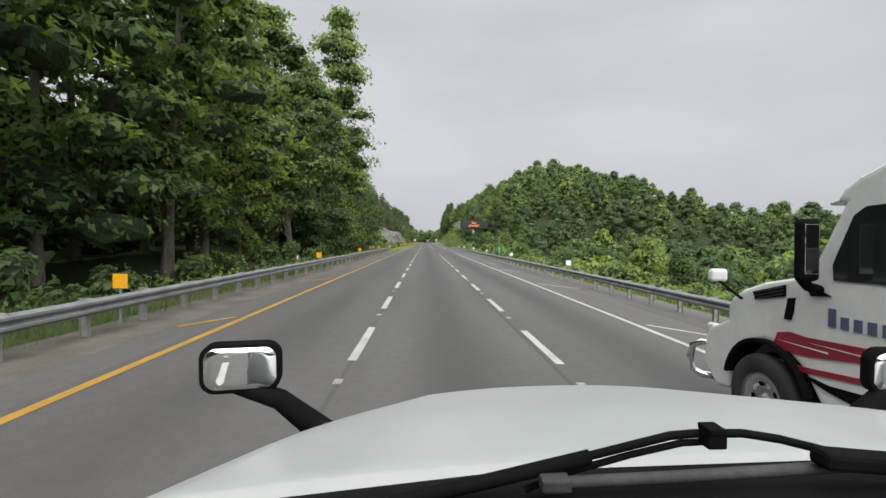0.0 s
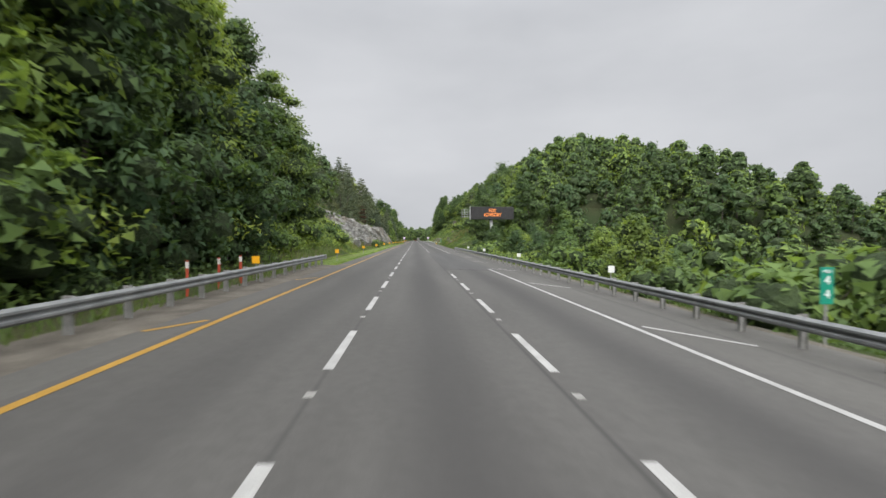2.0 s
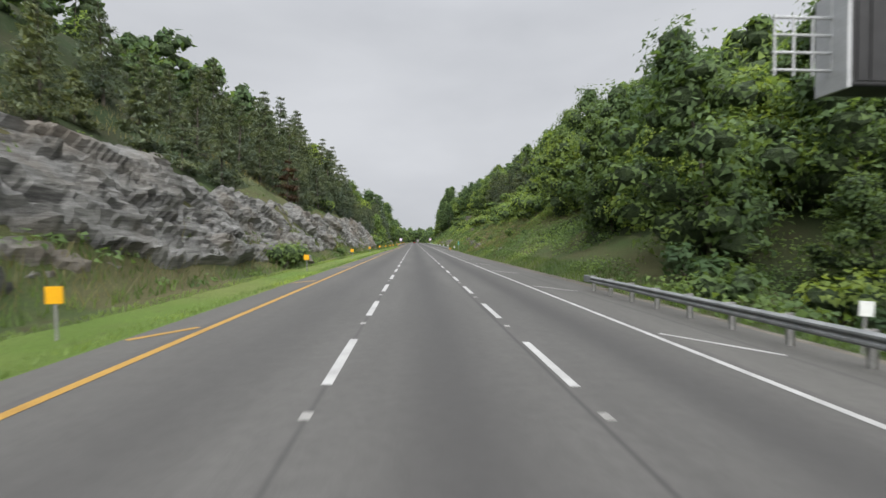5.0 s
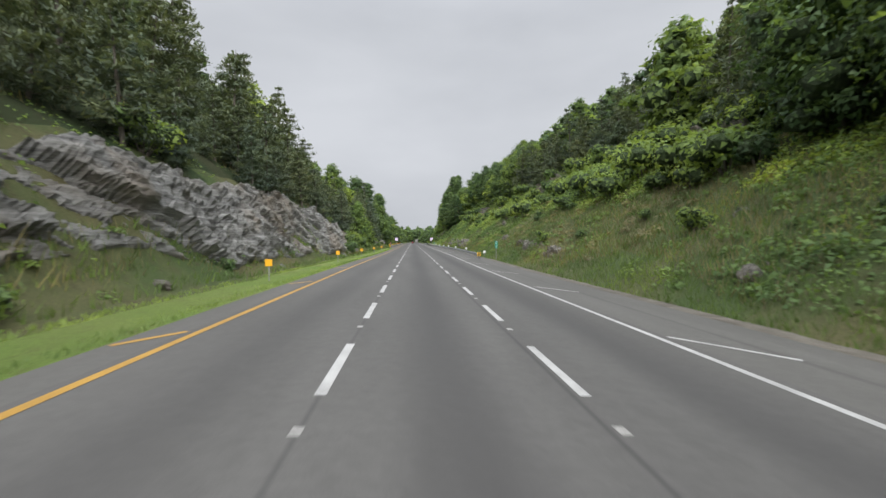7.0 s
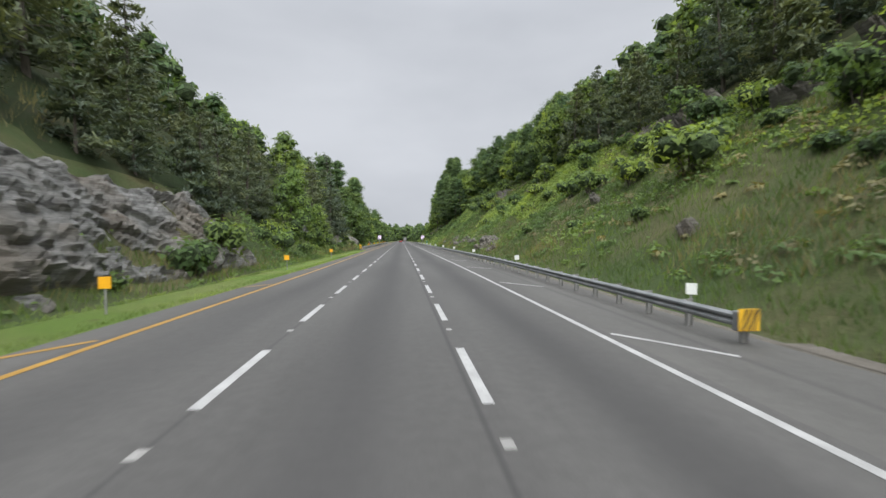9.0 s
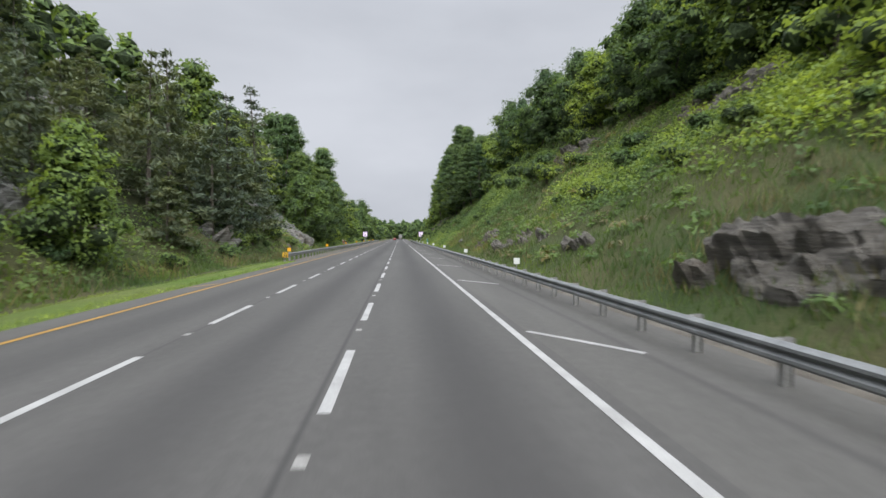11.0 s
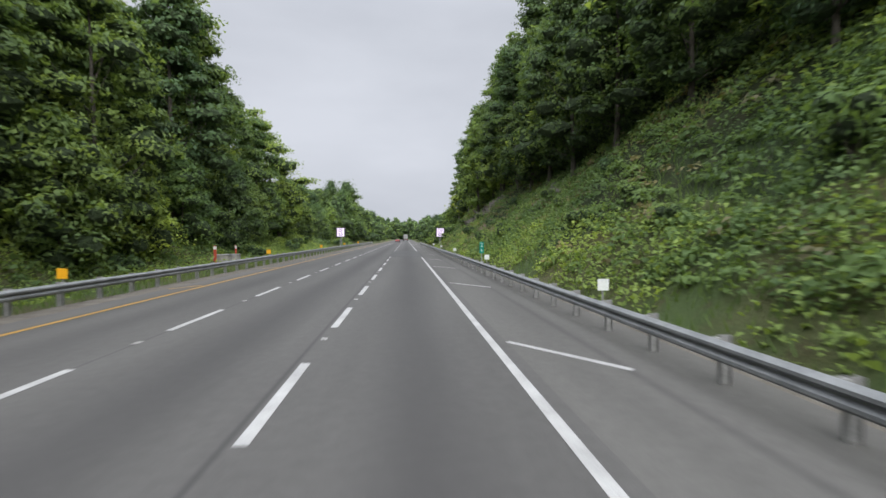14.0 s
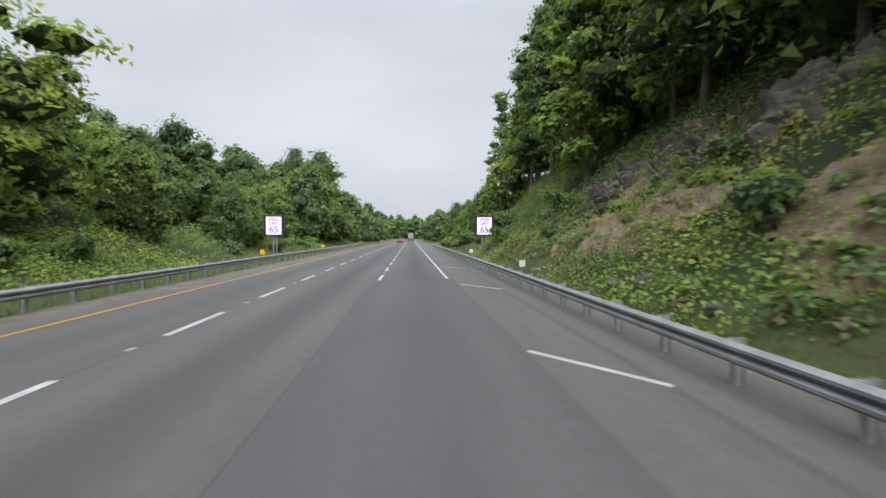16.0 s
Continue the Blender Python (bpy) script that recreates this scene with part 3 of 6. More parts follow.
def mile_sign(x, y, centre, words, label):
    thing = new("mile_marker")
    tagged(thing, label, "mile marker")
    thing.location = (x, y, ground_z(x, y))
    h = centre - 0.43 - ground_z(x, y)
    bm = bmesh.new()
    box(bm, 0.06, 0.035, h + 1.2, (0, 0.03, (h + 1.2) / 2 - 0.4), bevel=0.008)
    part("post", bm, POST_STEEL, thing)
    bm = bmesh.new()
    box(bm, 0.33, 0.012, 0.86, (0, 0, h + 0.43), bevel=0.005)
    panel = part("panel", bm, SIGN_GREEN, thing)
    for k, (s, z, size) in enumerate(words):
        text_part("lettering", s, size * 0.7, SIGN_WHITE, panel, Matrix.Translation((0, -0.012, h + z * 0.7)) @ UP)


mile_sign(9.0, 59.7, 1.0, [("MILE", 1.08, 0.15), ("4", 0.78, 0.42), ("4", 0.32, 0.42)], "green mile marker panel on a post above the drop")
mile_sign(9.4, 227.6, 1.65, [("MILE", 1.08, 0.15), ("4", 0.78, 0.42), ("5", 0.32, 0.42)], "green mile marker panel on a post in tall grass")
mile_sign(9.2, 380.0, 1.3, [("MILE", 1.08, 0.15), ("4", 0.78, 0.42), ("6", 0.32, 0.42)], "green mile marker panel on a post behind the guardrail")


def message_sign(x, y):
    thing = new("message_sign")
    tagged(thing, "dark electronic message sign with lit amber words on a steel pole", "electronic sign")
    zg = ground_z(x, y)
    thing.location = (x, y, zg)
    top = 8.0 - zg
    w, h = 7.9, 2.3
    bm = bmesh.new()
    tube(bm, (0, 0.5, -0.8), (0, 0.5, top - h / 2), 0.29, 0.25, 20)
    smooth(part("pole", bm, POLE, thing, "tall round grey steel pole"))
    bm = bmesh.new()
    tube(bm, (0, 0.5, -0.3), (0, 0.5, 0.06), 0.48, 0.48, 20)
    part("footing", bm, CONCRETE, thing, "round concrete footing")
    bm = bmesh.new()
    box(bm, w, 0.85, h, (0.05, 0.1, top - h / 2), bevel=0.05)
    box(bm, w - 0.25, 0.10, h - 0.25, (0.05, -0.3, top - h / 2))
    housing = part("housing", bm, SIGN_DARK, thing, "matt black sign housing")
    for k in range(9):
        bm = bmesh.new()
        box(bm, 0.03, 0.03, h - 0.3, (-w / 2 + 0.5 + k * 0.86, -0.365, top - h / 2))
        part("mullion", bm, SIGN_DARK, housing)
    text_part("lettering", "FOG", 0.86, LED_AMBER, housing, Matrix.Translation((0.1, -0.39, top - 0.72)) @ UP, squeeze=0.78)
    text_part("lettering", "ADVISORY", 0.86, LED_AMBER, housing, Matrix.Translation((0.1, -0.39, top - 1.5)) @ UP, squeeze=0.78)
    for k in range(4):
        bm = bmesh.new()
        tube(bm, (-w / 2 - 1.55, 0.1, top - 0.55 - 0.42 * k), (-w / 2 + 0.1, 0.1, top - 0.55 - 0.42 * k), 0.035)
        part("catwalk_rail", bm, POLE, thing)
    for k in range(4):
        bm = bmesh.new()
        tube(bm, (-w / 2 - 1.5 + k * 0.48, 0.1, top - 1.95), (-w / 2 - 1.5 + k * 0.48, 0.1, top - 0.5 + (0.5 if k == 3 else 0)), 0.03)
        part("catwalk_post", bm, POLE, thing)
    bm = bmesh.new()
    box(bm, 0.10, 0.9, h + 0.1, (-w / 2 - 0.02, 0.1, top - h / 2), bevel=0.02)
    part("side_frame", bm, POLE, thing, "pale grey end frame")
    return thing


message_sign(13.5, 134)


def speed_sign(x, y, label):
    thing = new("speed_sign")
    tagged(thing, label, "speed sign")
    zg = ground_z(x, y)
    thing.location = (x, y, zg)
    top = 4.1 - zg
    bm = bmesh.new()
    for dx in (-0.14, 0.14):
        tube(bm, (dx, 0.25, -0.5), (dx, 0.25, top - 0.3), 0.07, 0.07, 10)
    smooth(part("pole", bm, POLE, thing, "twin grey steel posts"))
    bm = bmesh.new()
    box(bm, 1.85, 0.35, 1.98, (0, 0.05, top - 0.99), bevel=0.03)
    housing = part("housing", bm, SIGN_DARK, thing, "black sign housing")
    bm = bmesh.new()
    box(bm, 1.42, 0.03, 1.68, (0, -0.13, top - 0.99), bevel=0.01)
    face = part("lit_face", bm, LED_WHITE, thing, "glowing white face")
    text_part("lettering", "SPEED", 0.42, LED_OFF, face, Matrix.Translation((0, -0.15, top - 0.42)) @ UP, squeeze=0.85)
    text_part("lettering", "LIMIT", 0.42, LED_OFF, face, Matrix.Translation((0, -0.15, top - 0.80)) @ UP, squeeze=0.85)
    text_part("lettering", "65", 0.85, LED_OFF, face, Matrix.Translation((0, -0.15, top - 1.38)) @ UP)


speed_sign(-9.5, 439, "lit electronic speed limit sign on posts behind the guardrail")
speed_sign(10.4, 439, "lit electronic speed limit sign beside the bank")

# ---------------------------------------------------------------- vegetation
RNG = np.random.default_rng(7)


def leaf_arrays(centers, normals, size, rng, aspect=0.55, droop=0.3, corners=3):
    """Leaves: pointed triangles, or folded diamonds of four corners."""
    n = len(centers)
    t = rng.normal(size=(n, 3))
    t[:, 2] -= droop
    t -= normals * np.sum(t * normals, axis=1, keepdims=True) * 0.85
    t /= np.linalg.norm(t, axis=1, keepdims=True) + 1e-9
    s = np.cross(normals, t)
    s /= np.linalg.norm(s, axis=1, keepdims=True) + 1e-9
    L = (size * rng.uniform(0.6, 1.35, n))[:, None]
    wid = L * aspect * rng.uniform(0.75, 1.25, n)[:, None]
    if corners == 3:
        low = centers - t * L * 0.42
        return np.stack([low - s * wid * 0.58, low + s * wid * 0.58, centers + t * L * 0.6], axis=1).reshape(-1, 3)
    fold = normals * (wid * 0.35)
    a = centers - t * L * 0.5
    b = centers + s * wid * 0.5 + fold - t * L * 0.05
    c = centers + t * L * 0.5
    d = centers - s * wid * 0.5 + fold - t * L * 0.05
    return np.stack([a, b, c, d], axis=1).reshape(-1, 3)


def quads_mesh(name, verts, mat, inner=None, corners=3, shade=None, inner_shade=None):
    """One mesh of loose leaves; inner ones take the second material. shade: a normal for each leaf, by which a clump shades as one mass."""
    me = bpy.data.meshes.new(name)
    q = corners
    n = len(verts) // q
    m = 0 if inner is None else len(inner) // q
    if m:
        verts = np.concatenate([verts, inner])
        if shade is not None:
            shade = np.concatenate([shade, inner_shade])
    if shade is not None:  # wind each leaf so that its face agrees with its normal
        v = verts.reshape(-1, q, 3).copy()
        face = np.cross(v[:, 1] - v[:, 0], v[:, 2] - v[:, 0])
        turn = np.sum(face * shade, axis=1) < 0
        v[turn] = v[turn][:, ::-1]
        verts = v.reshape(-1, 3)
    me.vertices.add(len(verts))
    me.vertices.foreach_set("co", np.ascontiguousarray(verts, dtype=np.float32).ravel())
    me.loops.add(q * (n + m))
    me.loops.foreach_set("vertex_index", np.arange(q * (n + m), dtype=np.int32))
    me.polygons.add(n + m)
    me.polygons.foreach_set("loop_start", np.arange(0, q * (n + m), q, dtype=np.int32))
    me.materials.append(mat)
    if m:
        me.materials.append(SHADED_CORE)
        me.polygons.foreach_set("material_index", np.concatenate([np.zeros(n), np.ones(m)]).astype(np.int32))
    me.update(calc_edges=True)
    if shade is not None:
        at = me.attributes.new("custom_normal", "FLOAT_VECTOR", "POINT")
        at.data.foreach_set("vector", np.ascontiguousarray(np.repeat(shade, q, axis=0), dtype=np.float32).ravel())
    return me


def unit(a):
    return a / (np.linalg.norm(a, axis=-1, keepdims=True) + 1e-9)


def limb_mesh(name, chains, mat, sides=7):
    """chains: lists of (point, radius); each becomes a tapered bent tube."""
    verts, faces = [], []
    for chain in chains:
        base = len(verts)
        for k, (p, r) in enumerate(chain):
            p = Vector(p)
            a = Vector(chain[max(0, k - 1)][0])
            b = Vector(chain[min(len(chain) - 1, k + 1)][0])
            q = (b - a).to_track_quat("Z", "Y")
            for i in range(sides):
                ang = 2 * math.pi * i / sides
                verts.append(tuple(p + q @ Vector((math.cos(ang) * r, math.sin(ang) * r, 0))))
        for k in range(len(chain) - 1):
            for i in range(sides):
                j = (i + 1) % sides
                faces.append((base + k * sides + i, base + k * sides + j, base + (k + 1) * sides + j, base + (k + 1) * sides + i))
        faces.append(tuple(base + (len(chain) - 1) * sides + i for i in range(sides)))
    me = bpy.data.meshes.new(name)
    me.from_pydata(verts, [], faces)
    me.polygons.foreach_set("use_smooth", [True] * len(me.polygons))
    me.materials.append(mat)
    return me


def shell_points(center, radii, n, rng, inner=0.55):
    """Points in the outer part of an ellipsoid, with outward normals turned up towards the light, and the outward ways alone."""
    d = rng.normal(size=(n, 3))
    d[:, 2] += 0.25
    d = unit(d)
    r = rng.uniform(inner, 1.05, n) + 0.42 * rng.uniform(0, 1, n) ** 4
    p = center + d * radii * r[:, None]
    return p, unit(d + rng.normal(size=(n, 3)) * 0.3 + np.array([0, 0, 0.4])), d


def lump(center, radii, rng):
    """A rough closed lump of twenty faces: corners and a normal for each face."""
    g = (1 + 5 ** 0.5) / 2
    pts = unit(np.array([(-1, g, 0), (1, g, 0), (-1, -g, 0), (1, -g, 0), (0, -1, g), (0, 1, g), (0, -1, -g), (0, 1, -g), (g, 0, -1), (g, 0, 1), (-g, 0, -1), (-g, 0, 1)]))
    tri = np.array([(0, 11, 5), (0, 5, 1), (0, 1, 7), (0, 7, 10), (0, 10, 11), (1, 5, 9), (5, 11, 4), (11, 10, 2), (10, 7, 6), (7, 1, 8),
                    (3, 9, 4), (3, 4, 2), (3, 2, 6), (3, 6, 8), (3, 8, 9), (4, 9, 5), (2, 4, 11), (6, 2, 10), (8, 6, 7), (9, 8, 1)])
    a = rng.uniform(0, 2 * math.pi)
    pts = pts @ np.array([[math.cos(a), -math.sin(a), 0], [math.sin(a), math.cos(a), 0], [0, 0, 1]])
    v = center + pts * radii * rng.uniform(0.7, 1.15, (12, 1))
    return v[tri].reshape(-1, 3), unit(pts[tri].mean(axis=1))


def tree_form(height, spread, leaves, size, seed, clear, blobs, slim=1.0, core=0.7, sprays=True, flat=(0.55, 0.85)):
    """Limb chains, leaf corners and inner lumps of a broad-leaved tree, with the normals of both."""
    rng = np.random.default_rng(seed)
    lean = rng.normal(size=2) * 0.03 * height

    def axis_at(f):
        return np.array([lean[0] * f * f + 0.25 * math.sin(3 * f + seed), lean[1] * f * f + 0.25 * math.cos(2.3 * f + seed), height * f])

    r0 = 0.009 * height + 0.03
    chains = [[(tuple(axis_at(f) - (np.array([0, 0, 0.8]) if f == 0 else 0)), r0 * (1 - f) ** 0.8 * (1.5 if f == 0 else 1) + 0.02) for f in np.linspace(0, 0.93, 9)]]
    pts, nrm, shade, cores, core_shade = [], [], [], [], []
    per = max(8, leaves // blobs)
    heart = axis_at(clear + (1 - clear) * 0.4)
    up = np.array([0, 0, 1.0])
    for k in range(blobs):
        g = (k + rng.uniform(0, 1)) / blobs
        f = clear + (0.97 - clear) * g
        env = spread * slim * 0.5 * (math.sin(math.pi * min(1, 0.16 + 0.80 * g ** 0.85)) ** 0.75)
        ang = k * 2.39996 + rng.uniform(-0.5, 0.5)
        out = max(0, env * rng.uniform(0.45, 1.05) - 0.1 * spread)
        c = axis_at(f) + np.array([math.cos(ang) * out, math.sin(ang) * out, rng.uniform(-0.02, 0.02) * height])
        rad = spread * rng.uniform(0.11, 0.25) * (1.05 - 0.35 * g)
        rr3 = np.array([rad, rad, rad * rng.uniform(*flat)])
        p, q, d = shell_points(c, rr3, per, rng)
        pts.append(p)
        nrm.append(q)
        shade.append(unit(d * 0.8 + unit((p - heart) * np.array([1, 1, 0.7])) * 0.4 + up * 0.55 + rng.normal(size=d.shape) * 0.25))
        if sprays:  # drooping sprays that break the outline
            for _ in range(4):
                d = rng.normal(size=3)
                d[2] = abs(d[2]) * 0.3 - 0.1
                d /= np.linalg.norm(d)
                m = max(4, per // 14)
                s = rng.uniform(0.75, 1.38, m)[:, None]
                p = c + d * rr3 * s + rng.normal(size=(m, 3)) * rad * 0.09 - up * (s - 0.7) ** 2 * rad * 0.5
                pts.append(p)
                nrm.append(unit(up + rng.normal(size=(m, 3)) * 0.4))
                shade.append(unit(up * 0.8 + d * 0.6 + rng.normal(size=(m, 3)) * 0.25))
        if core:  # a closed lump, coloured dark as inner shade, fills the clump
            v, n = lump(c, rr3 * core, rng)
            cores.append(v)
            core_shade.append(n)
        fb = max(0.1, f - 0.16)
        a = axis_at(fb)
        mid = (a + c) / 2 + np.array([0, 0, -0.03 * height * rng.uniform(0, 1)])
        if k % 3 == 0:
            rr = r0 * 0.36 * (1 - 0.7 * g)
            chains.append([(tuple(a), rr), (tuple(mid), rr * 0.65), (tuple(c), rr * 0.25 + 0.008)])
    quads = leaf_arrays(np.concatenate(pts), np.concatenate(nrm), size, rng, 0.62)
    return chains, quads, np.concatenate(shade), (np.concatenate(cores) if cores else None), (np.concatenate(core_shade) if cores else None)


def broadleaf(height, spread, leaves, size, leaf_mat, seed, clear=0.25, blobs=26, label="", slim=1.0, name="tree", core=0.62, flat=(0.55, 0.85)):
    thing = new(name)
    chains, quads, shade, cores, core_shade = tree_form(height, spread, leaves, size, seed, clear, blobs, slim, core, flat=flat)
    t = new("trunk", limb_mesh("trunk", chains, BARK, 6))
    t.parent = thing
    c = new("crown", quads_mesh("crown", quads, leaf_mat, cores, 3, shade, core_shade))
    c.parent = thing
    tagged(thing, label, "tree")
    return thing


def pine(height, spread, tufts, seed, mat=None, label="", dense=1.0, low=0.06):
    rng = np.random.default_rng(seed)
    thing = new("pine_tree")
    bend = rng.normal(size=2) * 0.02 * height
    def axis_at(f):
        return np.array([bend[0] * f * f, bend[1] * f * f, height * f])
    r0 = 0.014 * height + 0.04
    chains = [[(tuple(axis_at(f) - (np.array([0, 0, 0.8]) if f == 0 else 0)), r0 * (1 - f) + 0.015) for f in np.linspace(0, 1, 8)]]
    pts, nrm = [], []
    layers = int(height * 1.5 * dense)
    for k in range(layers):
        f = low + (0.98 - low) * (k + rng.uniform(0, 0.8)) / layers
        nb = rng.integers(4, 7)
        reach = spread * 0.5 * (1 - f) ** 0.75 * rng.uniform(0.75, 1.15) + 0.25
        for b in range(nb):
            ang = rng.uniform(0, 2 * math.pi)
            L = reach * rng.uniform(0.6, 1.1)
            a = axis_at(f)
            tip = a + np.array([math.cos(ang) * L, math.sin(ang) * L, -0.12 * L + rng.uniform(-0.1, 0.25) * L])
            if b < 2:
                chains.append([(tuple(a), 0.035), (tuple(tip), 0.008)])
            m = max(3, int(tufts / (layers * nb) * (L / (spread * 0.35))))
            s = rng.uniform(0.2, 1.05, m)[:, None] ** 0.8
            side = rng.normal(size=(m, 3)) * np.array([0.22, 0.22, 0.09]) * (0.4 + 0.5 * L)
            p = a + (tip - a) * s + side
            q = rng.normal(size=(m, 3)) * 0.55 + np.array([0, 0, 1.0])
            pts.append(p)
            nrm.append(q / np.linalg.norm(q, axis=1, keepdims=True))
    pts, nrm = np.concatenate(pts), np.concatenate(nrm)
    out = unit((pts - np.array([0, 0, height * 0.45])) * np.array([1, 1, 0.35]))
    shade = unit(out * 0.7 + np.array([0, 0, 0.75]) + rng.normal(size=pts.shape) * 0.3)
    t = new("trunk", limb_mesh("trunk", chains, BARK, 6))
    t.parent = thing
    c = new("crown", quads_mesh("crown", leaf_arrays(pts, nrm, 0.55, rng, 0.24, 0.3), mat or NEEDLE, None, 3, shade))
    c.parent = thing
    tagged(thing, label, "pine tree")
    return thing


def shrub(height, spread, leaves, size, mat, seed, label):
    rng = np.random.default_rng(seed)
    thing = new("shrub")
    chains, pts, nrm, shade, cores, core_shade = [], [], [], [], [], []
    blobs = 9
    for k in range(blobs):
        ang = k * 2.4 + rng.uniform(-0.4, 0.4)
        out = spread * 0.5 * rng.uniform(0.1, 0.75)
        z = height * rng.uniform(0.35, 0.85) * (1 - 0.3 * out / spread)
        c = np.array([math.cos(ang) * out, math.sin(ang) * out, z])
        rad = spread * rng.uniform(0.16, 0.27)
        rr3 = np.array([rad, rad, min(rad, height * 0.4)])
        p, q, d = shell_points(c, rr3, leaves // blobs, rng)
        pts.append(p)
        nrm.append(q)
        shade.append(unit(d * 0.8 + np.array([0, 0, 0.5]) + rng.normal(size=d.shape) * 0.25))
        v, n = lump(c, rr3 * 0.7, rng)
        cores.append(v)
        core_shade.append(n)
        chains.append([((0, 0, -0.3), 0.045), (tuple(c * 0.5), 0.03), (tuple(c), 0.01)])
    t = new("stem", limb_mesh("stem", chains, BARK, 5))
    t.parent = thing
    c = new("foliage", quads_mesh("foliage", leaf_arrays(np.concatenate(pts), np.concatenate(nrm), size, rng, 0.62), mat, np.concatenate(cores), 3, np.concatenate(shade), np.concatenate(core_shade)))
    c.parent = thing
    tagged(thing, label, "shrub")
    return thing


L_TREE = "tall broad-leaved tree in full green leaf in roadside woods"
L_HILL = "broad-leaved tree in full leaf on the wooded slope"
L_PINE = "dull dark green pine on the rocky slope"
BOUGH = (0.36, 0.55)
NEAR = [broadleaf(19, 10.0, 7400, 0.33, LEAF_MID, 11, 0.10, 46, L_TREE, core=0.76, flat=BOUGH), broadleaf(22, 10.5, 7500, 0.34, LEAF_DARK, 12, 0.12, 48, L_TREE, core=0.76, flat=BOUGH),
        broadleaf(17, 9.5, 7300, 0.32, LEAF_BRIGHT, 13, 0.07, 44, L_TREE, core=0.76, flat=BOUGH), broadleaf(24, 10.0, 6800, 0.35, LEAF_MID, 14, 0.2, 46, L_TREE, 0.9, core=0.7, flat=BOUGH)]
MID = [broadleaf(13, 11.0, 2600, 0.66, LEAF_MID, 21, 0.06, 34, L_HILL), broadleaf(15, 12.0, 2700, 0.68, LEAF_DARK, 22, 0.08, 36, L_HILL),
       broadleaf(11, 10.0, 2600, 0.62, LEAF_BRIGHT, 23, 0.05, 32, L_HILL), broadleaf(14, 10.5, 2600, 0.66, LEAF_MID, 24, 0.1, 34, L_HILL)]
WIDE = [broadleaf(12, 10.5, 5300, 0.37, LEAF_MID, 25, 0.05, 42, L_HILL), broadleaf(13.5, 11.0, 5400, 0.38, LEAF_DARK, 26, 0.06, 44, L_HILL), broadleaf(11, 9.5, 5200, 0.36, LEAF_BRIGHT, 27, 0.04, 40, L_HILL)]
SLIM = [broadleaf(15, 5.0, 2800, 0.36, LEAF_MID, 31, 0.2, 26, "slender young tree with airy leaves on the bank", 0.8, core=0),
        broadleaf(11, 5.5, 2800, 0.36, LEAF_BRIGHT, 32, 0.08, 24, "slender young tree with bright leaves on the bank", 0.9, core=0.4)]
PINES = [pine(10, 6.4, 4200, 41, None, L_PINE), pine(12, 7.0, 4500, 42, None, L_PINE), pine(7, 5.4, 3500, 43, None, L_PINE)]
SPRUCE = pine(15, 6.5, 4200, 44, None, "dense dark spruce standing above the road cut", 1.5, 0.02)
RUST = pine(5.5, 3.6, 1600, 45, NEEDLE_BROWN, "small pine with rusty dying needles on the rock")
SHRUBS = [shrub(1.6, 2.6, 540, 0.23, LEAF_MID, 51, "green leafy shrub on the grassy slope"), shrub(2.3, 3.2, 620, 0.25, LEAF_BRIGHT, 52, "bright green leafy shrub on the slope"),
          shrub(1.3, 2.2, 480, 0.21, LEAF_DARK, 53, "dark green leafy shrub at the slope foot")]
PLACED = {}


def plant(proto, x, y, scale=1.0, sink=0.1, rnd=random.Random(99)):
    z = ground_z(x, y) - sink
    m = pose(x, y, z, rnd.gauss(0, 2), rnd.gauss(0, 2), rnd.uniform(0, 360))
    sc = Matrix.Diagonal((scale * rnd.uniform(0.92, 1.08), scale * rnd.uniform(0.92, 1.08), scale * rnd.uniform(0.92, 1.1), 1))
    if proto.name not in PLACED:
        PLACED[proto.name] = proto
        proto.matrix_basis = m @ sc
        return proto
    c = copy_thing(proto, m)
    c.matrix_basis = m @ sc
    return c


def spots_in(x0, x1, y0, y1, gap, seed, keep=None):
    rnd = random.Random(seed)
    spots = []
    for _ in range(int((x1 - x0) * (y1 - y0) / (gap * gap) * 5)):
        x, y = rnd.uniform(x0, x1), rnd.uniform(y0, y1)
        if keep and not keep(x, y):
            continue
        if any((x - a) ** 2 + (y - b) ** 2 < gap * gap for a, b in spots):
            continue
        spots.append((x, y))
    return spots


def scatter(protos, x0, x1, y0, y1, gap, seed, scale=(0.85, 1.15), keep=None, weights=None):
    rnd = random.Random(seed + 1000)
    for x, y in spots_in(x0, x1, y0, y1, gap, seed, keep):
        plant(rnd.choices(protos, weights)[0], x, y, rnd.uniform(*scale))


# woods beside the start of the road
scatter(NEAR, -15.5, -12.4, -14, 82, 5.2, 1, (0.8, 1.05))
scatter(NEAR, -24, -17, -10, 88, 7.6, 2, (0.95, 1.2))
plant(NEAR[3], -13.0, 69, 1.35)
plant(NEAR[2], -12.6, 62, 0.95)
plant(NEAR[2], -12.8, 76, 0.85)
for k, (x, y, s) in enumerate([(-12.0, 60.5, 0.85), (-11.9, 66.5, 0.8), (-12.2, 73, 0.8), (-12.0, 79, 0.75), (-12.4, 54, 0.75)]):
    plant(WIDE[2 if k == 0 else 1], x, y, s)
scatter(SHRUBS, -12.5, -10.4, -8, 82, 3.6, 4, (0.5, 1.0))
